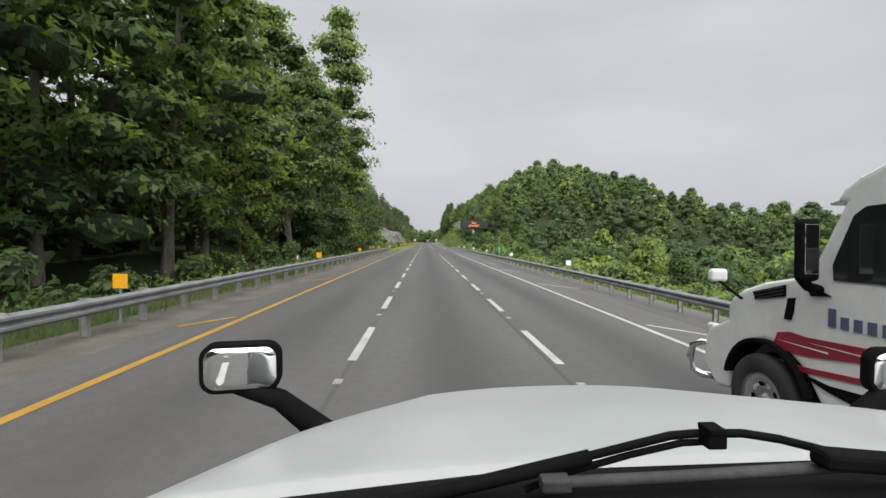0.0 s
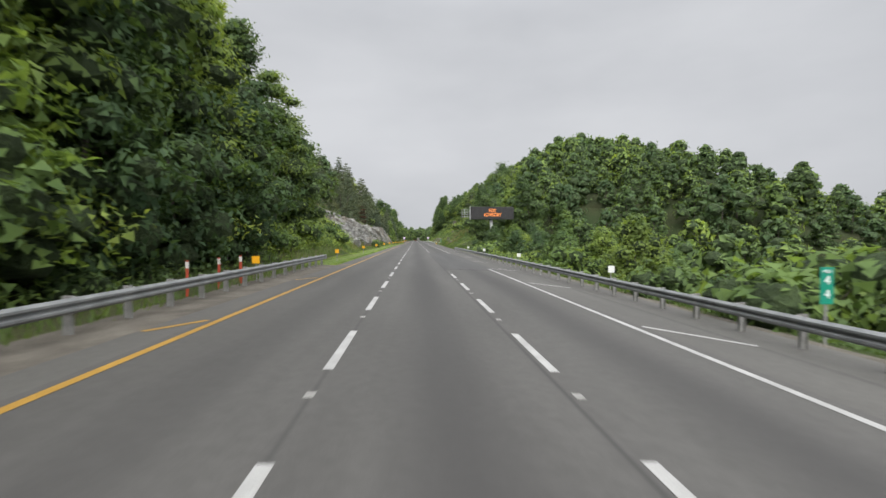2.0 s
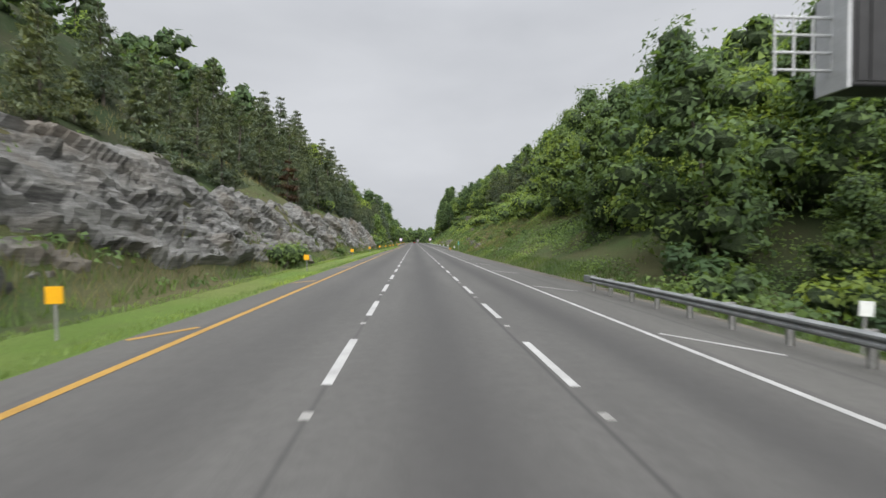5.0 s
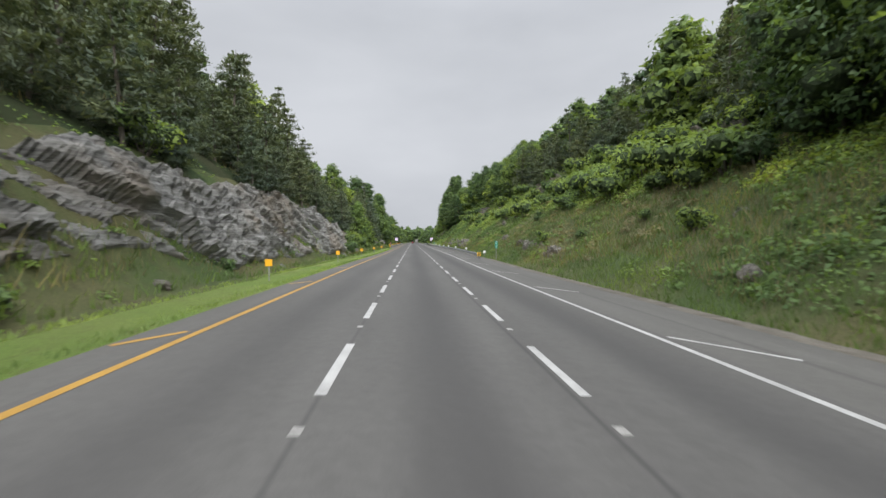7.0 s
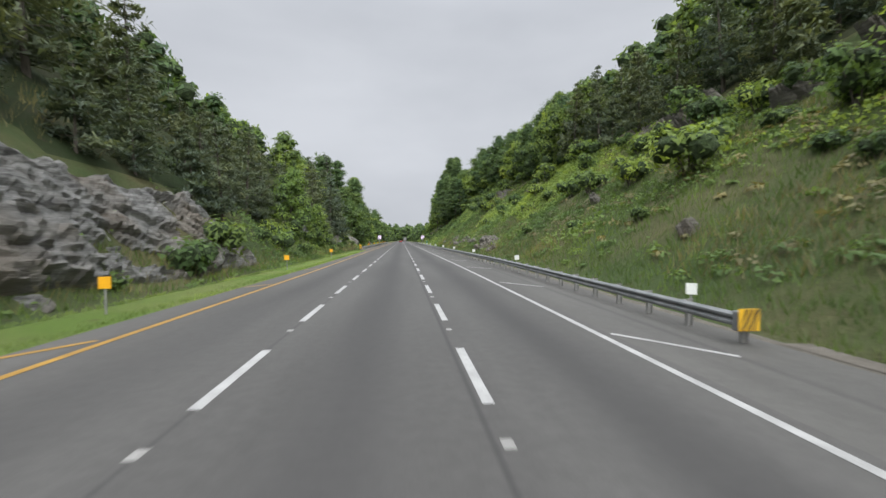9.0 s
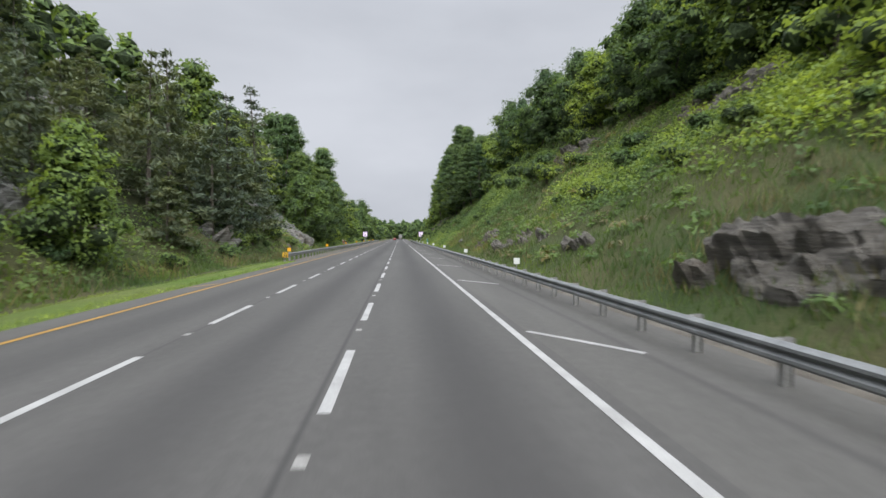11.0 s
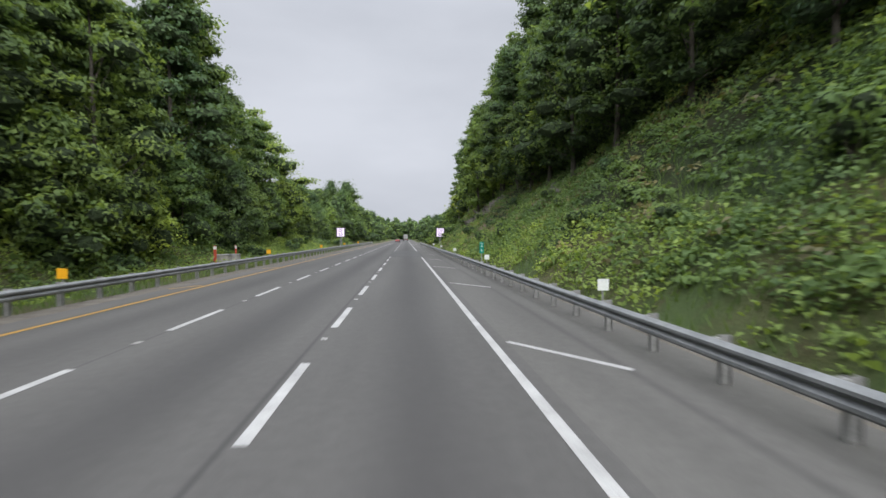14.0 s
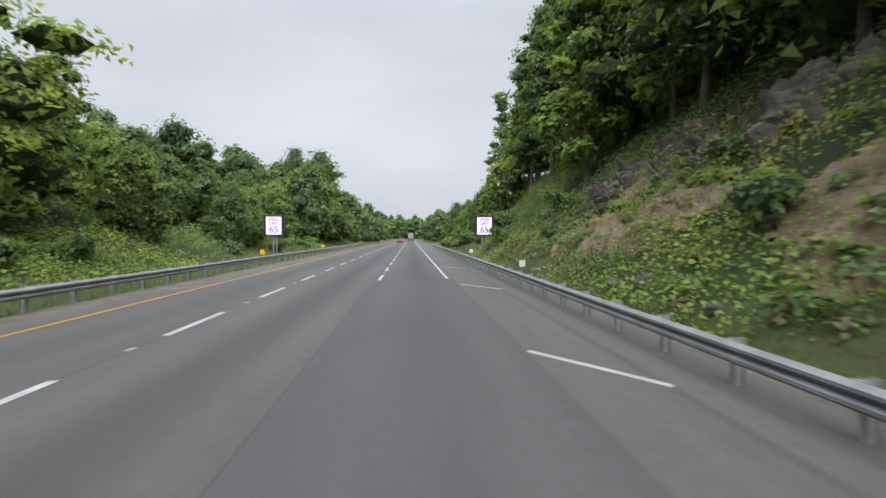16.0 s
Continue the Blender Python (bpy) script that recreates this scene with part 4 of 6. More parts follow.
# slope behind, up to the rock cut
plant(NEAR[1], -14.5, 88, 0.8)
plant(NEAR[0], -14.2, 96, 0.76)
plant(WIDE[1], -13.6, 100, 0.85)
plant(WIDE[0], -14.4, 106, 0.66)
plant(WIDE[0], -17.2, 104.5, 0.6)
scatter(WIDE, -26, -19.5, 88, 102, 5.2, 5, (0.6, 0.8))
scatter(WIDE, -44, -33, 118, 142, 5.2, 55, (0.45, 0.7))
scatter(SHRUBS, -36, -20, 104, 140, 4.6, 6, (0.5, 1.1))
scatter(SHRUBS, -17.5, -10.8, 84, 126, 2.4, 7, (0.5, 1.2))
# pines above the rock
scatter(PINES + MID, -19, -14.6, 142, 172, 3.8, 8, (0.42, 0.62), lambda x, y: y < 164 or x < -17.5, weights=[3, 3, 4, 0, 0.1, 0.15, 0])
scatter(PINES + MID, -18.5, -13.9, 172, 258, 3.3, 3, (0.5, 0.78), lambda x, y: y > 179 or x < -17, weights=[3, 3, 4, 0, 0.1, 0.15, 0])
scatter(PINES + MID, -31, -19, 146, 182, 5.0, 16, (0.42, 0.58), weights=[4, 4, 2, 0.1, 0.3, 0.1, 0.1])
scatter(PINES + MID, -31, -18.5, 182, 220, 5.0, 9, (0.8, 1.02), weights=[4, 4, 2, 0.1, 0.3, 0.1, 0.1])
scatter(PINES + MID, -31, -18.5, 220, 262, 5.0, 18, (1.05, 1.3), weights=[4, 4, 2, 0.1, 0.1, 0.1, 0.1])
plant(RUST, -14.9, 177, 0.85)
plant(SHRUBS[1], -15.2, 199, 1.2)
for x, y, s in ((-9.6, 156.5, 1.1), (-9.8, 159.5, 1.2), (-10.1, 163, 0.8), (-9.9, 183, 0.75), (-10.2, 197, 0.6), (-10.3, 240, 0.6), (-10.4, 248, 1.3), (-11, 253, 1.5)):
    plant(SHRUBS[0], x, y, s)
# mixed trees along the next stretch
scatter(PINES + WIDE, -18, -13.4, 258, 302, 3.6, 10, (0.6, 0.85), weights=[3, 3, 3, 0, 0.1, 0.1])
scatter(PINES + MID, -31, -18, 262, 326, 4.8, 11, (0.6, 0.8), weights=[4, 4, 2, 0.1, 0.3, 0.2, 0.2])
for k, (x, y, s) in enumerate([(-12.8, 311, 1.0), (-13.4, 316.5, 1.1), (-13.8, 322, 1.05), (-13.2, 327, 0.85), (-17, 313, 1.0), (-17.5, 320, 1.05), (-18, 327.5, 1.0), (-15.2, 306, 0.9), (-12.6, 303, 0.7)]):
    plant(PINES[k % 3], x, y, s)
plant(WIDE[2], -11.9, 293.5, 0.52)
plant(SPRUCE, -17.0, 337.5, 1.15)
plant(WIDE[0], -12.9, 350, 0.85)
plant(WIDE[1], -12.4, 356.5, 0.8)
scatter(NEAR, -19, -13.6, 353, 373, 4.2, 12, (0.74, 0.92))
scatter(MID, -33, -22, 344, 372, 5.6, 13, (0.95, 1.2))
scatter(MID, -33, -22, 372, 402, 5.6, 58, (1.25, 1.5))
scatter(NEAR, -21.5, -14.6, 373, 403, 4.4, 14, (0.82, 1.0))
for x, y, s in ((-15.6, 406, 0.8), (-15.4, 415.5, 1.12), (-17, 421, 0.5), (-20, 409, 0.85)):
    plant(NEAR[2 if y > 410 else 0], x, y, s)
scatter(WIDE, -14.4, -12.6, 356, 402, 5.0, 59, (0.42, 0.62))
scatter(WIDE, 13, 17, 458, 505, 4.6, 56, (0.42, 0.62))
scatter(SHRUBS, 10.6, 13.2, 436, 490, 3.0, 54, (0.7, 1.2))
scatter(WIDE, -19, -13.5, 424, 456, 5.2, 15, (0.42, 0.68))
scatter(MID, -31, -19, 420, 470, 6.0, 17, (0.5, 0.75))
for k, (x, y, s) in enumerate([(-14.5, 478, 1.1), (-15.5, 488, 1.35), (-16.5, 497, 1.3), (-14.5, 506, 1.0), (-20, 484, 1.1)]):
    plant(WIDE[k % 3], x, y, s)
# wooded drop and bank on the other side
scatter(MID, 20, 30, 22, 142, 4.5, 20, (0.36, 0.58))
scatter(WIDE, 13, 20, 22, 142, 4.5, 21, (0.38, 0.6), lambda x, y: x > 17 or y > 76)
scatter(SHRUBS, 10.5, 16, 10, 145, 3.6, 19, (0.8, 1.5))
scatter(WIDE, 14.5, 24, 146, 162, 4.8, 24, (0.65, 0.9))
scatter(WIDE, 18.5, 26, 163, 186, 4.6, 23, (0.75, 0.95))
for x, y, s in ((22.5, 196, 0.9), (25.5, 201, 1.0), (26, 193, 1.1), (21.5, 189.5, 0.7)):
    plant(WIDE[1], x, y, s)
scatter(PINES + MID, 28, 38, 200, 300, 4.2, 25, (0.85, 1.05), weights=[3, 3, 2, 0.6, 0, 0.6, 0.3])
scatter(SHRUBS[1:2], 21, 28, 202, 242, 3.2, 57, (1.0, 1.9))
scatter(WIDE, 26.5, 37, 300, 362, 5.0, 26, (0.75, 1.02))
scatter(WIDE, 18.5, 26, 362, 394, 5.0, 27, (0.88, 1.12))
scatter(SHRUBS, 18, 29, 200, 362, 4.0, 36, (0.7, 1.6))
scatter(SLIM + WIDE, 16.5, 22, 396, 470, 4.2, 29, (1.1, 1.5), lambda x, y: x > (18 if y < 424 else 17), weights=[4, 2, 0.6, 0.4, 0.4])
for x, y, s in ((18.2, 360, 0.5), (17.4, 367, 0.6), (17.2, 374, 0.66), (17.2, 382, 0.73), (17, 388, 0.76), (16.8, 394, 0.75), (17.2, 401, 0.8), (18.2, 409, 0.9), (18.8, 418, 0.95), (21.5, 397, 0.9), (22, 405, 0.95), (19.5, 428, 0.95), (18.5, 438, 0.95), (18.5, 449, 0.9), (23.5, 415, 1.05)):
    plant(NEAR[1], x, y, s)
scatter(MID, 22, 29, 392, 446, 5.5, 30, (0.8, 1.1))
scatter(SHRUBS, 12.5, 18, 186, 345, 6.5, 32, (0.4, 0.8))
scatter(SHRUBS, 10.8, 15, 352, 428, 3.4, 34, (0.4, 0.9))
scatter(SHRUBS, -13, -11, 330, 470, 4.5, 35, (0.6, 1.0))
scatter(SHRUBS, -13.5, -10.6, 262, 330, 3.0, 33, (0.5, 1.1))


def distant_woods():
    """All the trees too far off to count, as one mass of leaves on trunks."""
    forms = [tree_form(10.5, 10.5, 380, 1.0, 61 + k, 0.05, 20, core=0.84, sprays=False) for k in range(6)]
    fine = [tree_form(10.5, 10.5, 760, 0.66, 71 + k, 0.05, 24, core=0.8, sprays=False) for k in range(4)]
    rng = np.random.default_rng(17)
    zones = [(-56, -31, 190, 330, 7.0, 41, 0.75, 1.05, None), (-56, -31, 156, 190, 7.0, 39, 0.35, 0.5, None), (-40, -25, -10, 96, 10.0, 42, 1.2, 1.5, None), (-50, -31, 330, 520, 7.4, 43, 0.9, 1.25, None),
             (30, 62, 40, 112, 5.4, 44, 0.45, 0.95, None), (62, 116, 50, 112, 6.6, 45, 0.5, 0.95, None), (62, 116, 165, 250, 6.8, 34, 0.75, 1.1, None), (116, 180, 50, 280, 10.0, 33, 1.1, 1.4, None), (24, 62, 165, 184, 5.4, 46, 0.75, 1.05, None), (38, 62, 182, 225, 5.8, 37, 1.0, 1.3, None),
             (-45, -14, -140, -16, 13.0, 36, 1.4, 1.8, None), (14, 45, -140, 0, 13.0, 35, 0.7, 1.0, None), (58, 116, 112, 165, 5.8, 32, 0.55, 1.0, None), (30, 58, 112, 165, 4.5, 31, 0.5, 0.9, None), (38, 62, 225, 345, 5.8, 38, 0.8, 1.1, None),
             (28, 42, 345, 460, 7.0, 47, 0.7, 1.0, None), (15, 50, 460, 560, 7.4, 48, 0.4, 0.65, None), (14, 45, 560, 720, 8.0, 49, 1.0, 1.4, None),
             (-45, -13, 470, 720, 8.4, 50, 1.0, 1.5, None), (-130, 130, 830, 930, 12.0, 51, 1.6, 2.2, None)]
    verts, cores, mats, shades, core_shades = [], [], [], [], []
    wood = []
    for x0, x1, y0, y1, gap, seed, s0, s1, keep in zones:
        for x, y in spots_in(x0, x1, y0, y1, gap, seed, keep):
            kind = fine if 455 < y < 740 else forms
            chains, quads, sh, cs, csh = kind[rng.integers(0, len(kind))]
            s = rng.uniform(s0, s1)
            a = rng.uniform(0, 2 * math.pi)
            rot = np.array([[math.cos(a), -math.sin(a), 0], [math.sin(a), math.cos(a), 0], [0, 0, 1]]) * s
            at = np.array([x, y, ground_z(x, y) - 0.2])
            verts.append(quads @ rot.T + at)
            kinds = [0.1, 0.85, 0.05] if (140 < y < 300 and x < 0) else [0.42, 0.43, 0.15]
            mats.append(np.full(len(quads) // 3, rng.choice(3, p=kinds)))
            cores.append(cs @ rot.T + at)
            shades.append(sh @ (rot.T / s))
            core_shades.append(csh @ (rot.T / s))
            wood.append([(tuple(np.array(p) @ rot.T + at), r * s) for p, r in chains[0][::4]])
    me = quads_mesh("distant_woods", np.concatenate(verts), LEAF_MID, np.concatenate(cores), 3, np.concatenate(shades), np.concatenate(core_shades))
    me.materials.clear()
    for m in (LEAF_MID, LEAF_DARK, LEAF_BRIGHT, SHADED_CORE):
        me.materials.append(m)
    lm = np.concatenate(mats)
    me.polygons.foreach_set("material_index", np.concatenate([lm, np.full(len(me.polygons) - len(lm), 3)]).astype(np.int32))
    thing = tagged(new("distant_woods", me), "dense green broad-leaved woods covering the hills", "woods", kind="stuff")
    t = new("trunks", limb_mesh("trunks", wood, BARK, 4))
    t.parent = thing
    t["kind"] = "stuff"


distant_woods()

# ---------------------------------------------------------------- rock
def slope_normal(x, y):
    e = 0.6
    n = Vector((ground_z(x - e, y) - ground_z(x + e, y), ground_z(x, y - e) - ground_z(x, y + e), 2 * e))
    return n.normalized()


def crag(p, seed):
    """Dipping beds broken by joints into angular blocks: how far the rock stands out at p."""
    x, y, z = p
    bend = 0.8 * noise.noise((y * 0.05, z * 0.12, seed)) + 0.25 * noise.noise((y * 0.3, z * 0.5, seed + 3))
    out = 0.35 * noise.noise((x * 0.2 + seed, y * 0.14, z * 0.25))
    for scale, run, amp in ((0.7, 0.13, 0.55), (1.8, 0.3, 0.4), (3.8, 0.65, 0.2)):
        h = (z * 0.95 + x * 0.25 + y * 0.2 + bend) * scale + 0.3 * noise.noise((y * run * 1.5, z * scale * 0.7, seed + scale))
        bed = math.floor(h)
        block = y * run + 0.6 * noise.noise((y * 0.5 * scale, z * scale, seed))
        turn = noise.cell((bed * 3.7 + seed, block + bed * 0.37, 0.5))
        out += amp * (turn + 0.5 * noise.cell((bed * 1.3, block * 2.3 + seed, 3.5)) + 0.45 * (h - bed) * turn)
    return out + 0.1 * noise.noise((x * 2, y * 1.3, z * 3 + seed))


def rock_sheet(name, pts_x, ys, lift, amp, mat, label, seed, edge, kind="structure", category="rock face"):
    """A craggy sheet over the slope. pts_x(y): x from foot to top; edge(i, j): 0 at the rim to 1 inside."""
    verts, faces = [], []
    rows = None
    for j, y in enumerate(ys):
        xs = pts_x(y)
        rows = len(xs)
        for i, x in enumerate(xs):
            z = ground_z(x, y)
            n = slope_normal(x, y)
            k = edge(i / (rows - 1), j / (len(ys) - 1), x, y)
            d = -0.5 + k * (0.5 + lift + amp * (0.5 + crag((x, y, z), seed)))
            p = Vector((x, y, z)) + n * d
            verts.append(tuple(p))
    for j in range(len(ys) - 1):
        for i in range(rows - 1):
            a = j * rows + i
            faces.append((a, a + 1, a + rows + 1, a + rows))
    return tagged(mesh_ob(name, verts, faces, mat), label, category, kind=kind)


def ease(v):
    v = max(0.0, min(1.0, v))
    return v * v * (3 - 2 * v)


def left_cut(y):
    toe, s1, z1 = lerp_table(y, LEFT)[:3]
    k = ease((y - 134) / 12)
    low = -15.3 - 3.6 * math.exp(-((y - 133) / 7) ** 2)
    top = low + (EDGE_L - toe - z1 / s1 - 0.7 - low) * k - 0.7 * noise.noise((y * 0.13, 3, 0)) - 0.4 * noise.noise((y * 0.45, 5, 0))
    foot = -10.25 - 0.35 * noise.noise((y * 0.2, 8, 0)) - 0.7 * math.exp(-((y - 188) / 5) ** 2)
    n = 46
    return [foot + (top - foot) * i / (n - 1) for i in range(n)]


def cut_edge(u, v, x, y):
    k = min(ease(u / 0.08), ease((1 - u) / 0.1), ease((y - 124 - 5 * u) / 2.5), ease((262 - y - 4 * u) / 4))
    gap = 1 - 0.9 * ease((noise.noise((x * 0.3, y * 0.22, 4.4)) - 0.66) / 0.12) * ease(u * 2)
    return k * gap


rock_sheet("rock_cut", left_cut, axis([(124, 0.17), (262, 1)]), 0.06, 0.55, ROCK, "blasted grey layered rock face above the grass verge", 0.0, cut_edge)


def outcrop(x, y, wx, wy, rise, mat, seed, label):
    nx = max(8, int(wx / 0.12))

    def px(yy):
        return [x - wx / 2 + wx * i / (nx - 1) for i in range(nx)]

    def edge(u, v, xx, yy):
        r = math.hypot((u - 0.5) * 2, (v - 0.5) * 2) + 0.35 * noise.noise((xx * 0.5 + seed, yy * 0.4, 1))
        hole = 1 - ease((noise.noise((xx * 0.9, yy * 0.7, seed)) - 0.02) / 0.1)
        return ease((1.0 - r) / 0.35) * hole

    return rock_sheet("ledge", px, axis([(y - wy / 2, 0.13), (y + wy / 2, 1)]), rise * 0.12, rise, mat, "", seed, edge)


def ledges(x, y, wx, wy, rise, mat, seed, label):
    """A rock outcrop: several stepped ledges that break through the grass."""
    rnd = random.Random(int(seed * 10))
    thing = tagged(new("rock_outcrop"), label, "rock outcrop", kind="structure")
    n = max(2, min(14, int(wx * wy / 2.8)))
    for k in range(n):
        a = rnd.uniform(0, 2 * math.pi)
        r = math.sqrt(rnd.uniform(0, 1)) * 0.75
        lx, ly = x + math.cos(a) * r * wx * 0.5, y + math.sin(a) * r * wy * 0.5
        ob = outcrop(lx, ly, rnd.uniform(0.2, 0.36) * wx + 0.45, rnd.uniform(0.12, 0.3) * wy + 0.5, rise * rnd.uniform(0.6, 1.0), mat, seed + k, label)
        for key in ("label", "category", "kind"):
            if key in ob:
                del ob[key]
        ob.parent = thing
    return thing


def scree_x(y):
    return [-10.6 - 12.4 * i / 70 for i in range(71)]


def scree_edge(u, v, x, y):
    k = min(ease(u / 0.06), ease((1 - u) / 0.15), ease((y - 333 - 3 * u) / 2), ease((351 - y - 2 * u) / 2.5))
    return k * ease((noise.noise((x * 0.42, y * 0.3, 8.8)) + 0.24) / 0.16)


rock_sheet("rock_slope", scree_x, axis([(332, 0.18), (352, 1)]), -0.02, 0.55, ROCK, "pale grey broken rock slope with weeds growing between", 40.0, scree_edge)
def low_ledge_x(y):
    return [10.3 + 2.7 * i / 24 for i in range(25)]


def low_ledge_edge(u, v, x, y):
    k = min(ease(u / 0.12), ease((1 - u) / 0.2), ease((y - 271) / 2), ease((325 - y) / 5))
    near = math.exp(-((y - 278.5) / 3.4) ** 2)
    band = ease((y - 298) / 3) * math.exp(-((x - 11.6 - 0.5 * math.sin(y * 0.3)) / 0.7) ** 2)
    return k * ease((noise.noise((x * 0.5, y * 0.24, 2.8)) + 0.5 * noise.noise((x * 1.3, y * 0.9, 6.1)) - 0.32 + 0.85 * near + 0.42 * band) / 0.2)


rock_sheet("rock_ledge", low_ledge_x, axis([(270, 0.16), (333, 1)]), -0.04, 0.55, ROCK_BROWN, "dark crumbling rock ledge along the foot of the grassy bank", 60.0, low_ledge_edge)
O_DARK = "dark weathered rock outcrop jutting from the grassy bank"
O_PALE = "pale layered rock outcrop low on the grassy bank"
for k, (x, y, wx, wy, rise, mat, label) in enumerate([
        (25.3, 209, 5, 20, 1.3, ROCK_BROWN, O_DARK), (11.9, 215, 1.7, 13, 0.4, ROCK_BROWN, O_PALE), (15.9, 197, 1.6, 7, 0.35, ROCK_BROWN, O_PALE), (12.0, 188, 1.2, 5, 0.35, ROCK_BROWN, O_PALE),
        (26.5, 243, 5, 22, 1.3, ROCK_BROWN, O_DARK), (27.5, 268, 4.5, 20, 1.3, ROCK_BROWN, O_DARK), (12.4, 224, 2.0, 10, 0.5, ROCK_BROWN, O_PALE), (13.7, 241, 1.5, 4, 0.5, ROCK_BROWN, O_PALE),
        (16.6, 260, 2, 5, 0.5, ROCK_BROWN, O_DARK), (22.5, 322, 3.5, 13, 0.7, ROCK_BROWN, O_DARK), (24.5, 300, 3.5, 12, 0.7, ROCK_BROWN, O_DARK), (15.4, 416, 5.5, 9, 1.0, ROCK_BROWN, O_DARK), (15.5, 407, 4, 6, 0.8, ROCK_BROWN, O_DARK), (15.0, 382, 3, 6, 0.4, ROCK_BROWN, O_DARK),
        (-11.4, 329.5, 1.8, 3.6, 1.0, ROCK, "pale grey boulder-like outcrop at the foot of the slope"), (-11.2, 333, 1.6, 3.2, 0.9, ROCK, "pale grey boulder-like outcrop at the foot of the slope"),
        (-12.4, 311, 2.4, 5, 1.1, ROCK, "pale grey rock outcrop beside dry grass"), (-14.5, 295, 4, 9, 0.9, ROCK, "grey rock slab among the trees"),
        (-24, 312, 5, 9, 1.2, ROCK, "grey rock slab among the trees"), (-17.5, 318, 4, 8, 0.9, ROCK, "grey rock slab among the trees")]):
    ledges(x, y, wx, wy, rise, mat, 3.1 + k * 2.3, label)


SOIL = two_scale("bare_brown_soil", (0.13, 0.09, 0.06), (0.24, 0.18, 0.125), 0.9, 9, 0.95, bump_s=0.9, dist=0.08, amount=0.8)


def soil_patch(x, y, wx, wy, seed):
    nx = max(10, int(wx / 0.3))

    def px(yy):
        return [x - wx / 2 + wx * i / (nx - 1) for i in range(nx)]

    def edge(u, v, xx, yy):
        r = math.hypot((u - 0.5) * 2, (v - 0.5) * 2) + 0.7 * noise.noise((xx * 0.35 + seed, yy * 0.3, 1))
        return 0.2 + 0.8 * ease((0.95 - r) / 0.12)

    rock_sheet("bare_soil", px, axis([(y - wy / 2, 0.35), (y + wy / 2, 1)]), 0.01, 0.035, SOIL, "bare brown eroded soil on the steep bank", seed, edge, category="soil")


for k, (x, y, wx, wy) in enumerate([(13.0, 415, 4.5, 16), (12.6, 403, 4, 9), (12.8, 390, 3.6, 11)]):
    soil_patch(x, y, wx, wy, 5.5 + 3 * k)


def boulder(x, y, size, seed):
    bm = bmesh.new()
    bmesh.ops.create_icosphere(bm, subdivisions=3, radius=1)
    for v in bm.verts:
        p = v.co.copy()
        v.co *= 0.75 + 0.35 * noise.cell(p * 1.6 + Vector((seed, 0, 0))) * 0.5 + 0.3 * noise.noise(p * 1.3 + Vector((0, seed, 0)))
    for v in bm.verts:
        v.co = Vector((v.co.x * size[0], v.co.y * size[1], v.co.z * size[2]))
    me = bpy.data.meshes.new("boulder")
    bm.to_mesh(me)
    bm.free()
    me.materials.append(ROCK if seed % 2 else ROCK_BROWN)
    ob = tagged(new("boulder", me), "loose weathered boulder lying at the slope foot", "boulder", "boulders")
    ob.matrix_basis = pose(x, y, ground_z(x, y) + size[2] * 0.25, 0, 0, seed * 37)


for k, (x, y, s) in enumerate([(-9.9, 163.8, (0.8, 1.1, 0.7)), (-9.8, 190, (0.4, 0.5, 0.3)), (-10.0, 236, (0.5, 0.6, 0.4)), (-9.6, 231, (0.25, 0.3, 0.2)), (-9.9, 206, (0.4, 0.6, 0.35)),
                               (10.4, 407.8, (0.45, 0.4, 0.3)), (10.2, 409.5, (0.3, 0.3, 0.2)), (10.1, 404.2, (0.22, 0.3, 0.18)), (11.2, 334, (0.35, 0.9, 0.3)), (-9.7, 247, (0.3, 0.35, 0.2))]):
    boulder(x, y, s, k + 1)


# ---------------------------------------------------------------- grass, weeds and creeping vines
def blade_arrays(base, h, w, rng, lean=0.35):
    n = len(base)
    a = rng.uniform(0, 2 * math.pi, n)
    side = np.stack([np.cos(a), np.sin(a), np.zeros(n)], 1)
    tilt = rng.normal(size=(n, 3)) * lean
    tilt[:, 2] = 0
    hh = (h * rng.uniform(0.55, 1.4, n))[:, None]
    ww = (w * rng.uniform(0.7, 1.3, n))[:, None]
    up = np.array([0, 0, 1.0])
    tip = base + up * hh + tilt * hh
    low = base - up * 0.04
    return np.stack([low - side * ww * 0.6, low + side * ww * 0.6, tip], 1).reshape(-1, 3)


def sow(x0, x1, y0, y1, per_m2, seed, keep=None):
    rng = np.random.default_rng(seed)
    n = int((x1 - x0) * (y1 - y0) * per_m2)
    out = []
    for x, y in zip(rng.uniform(x0, x1, n), rng.uniform(y0, y1, n)):
        if keep is None or keep(x, y):
            out.append((x, y, ground_z(x, y)))
    return np.array(out).reshape(-1, 3), rng


def patchy(scale, level, z=0.0):
    return lambda x, y: noise.noise((x * scale, y * scale * 0.7, z)) > level


def grass(zones, mat, name, label):
    parts = []
    for x0, x1, y0, y1, dens, h, w, seed, keep in zones:
        base, rng = sow(x0, x1, y0, y1, dens, seed, keep)
        parts.append(blade_arrays(base, h, w, rng))
    tagged(new(name, quads_mesh(name, np.concatenate(parts), mat)), label, "grass", kind="stuff")


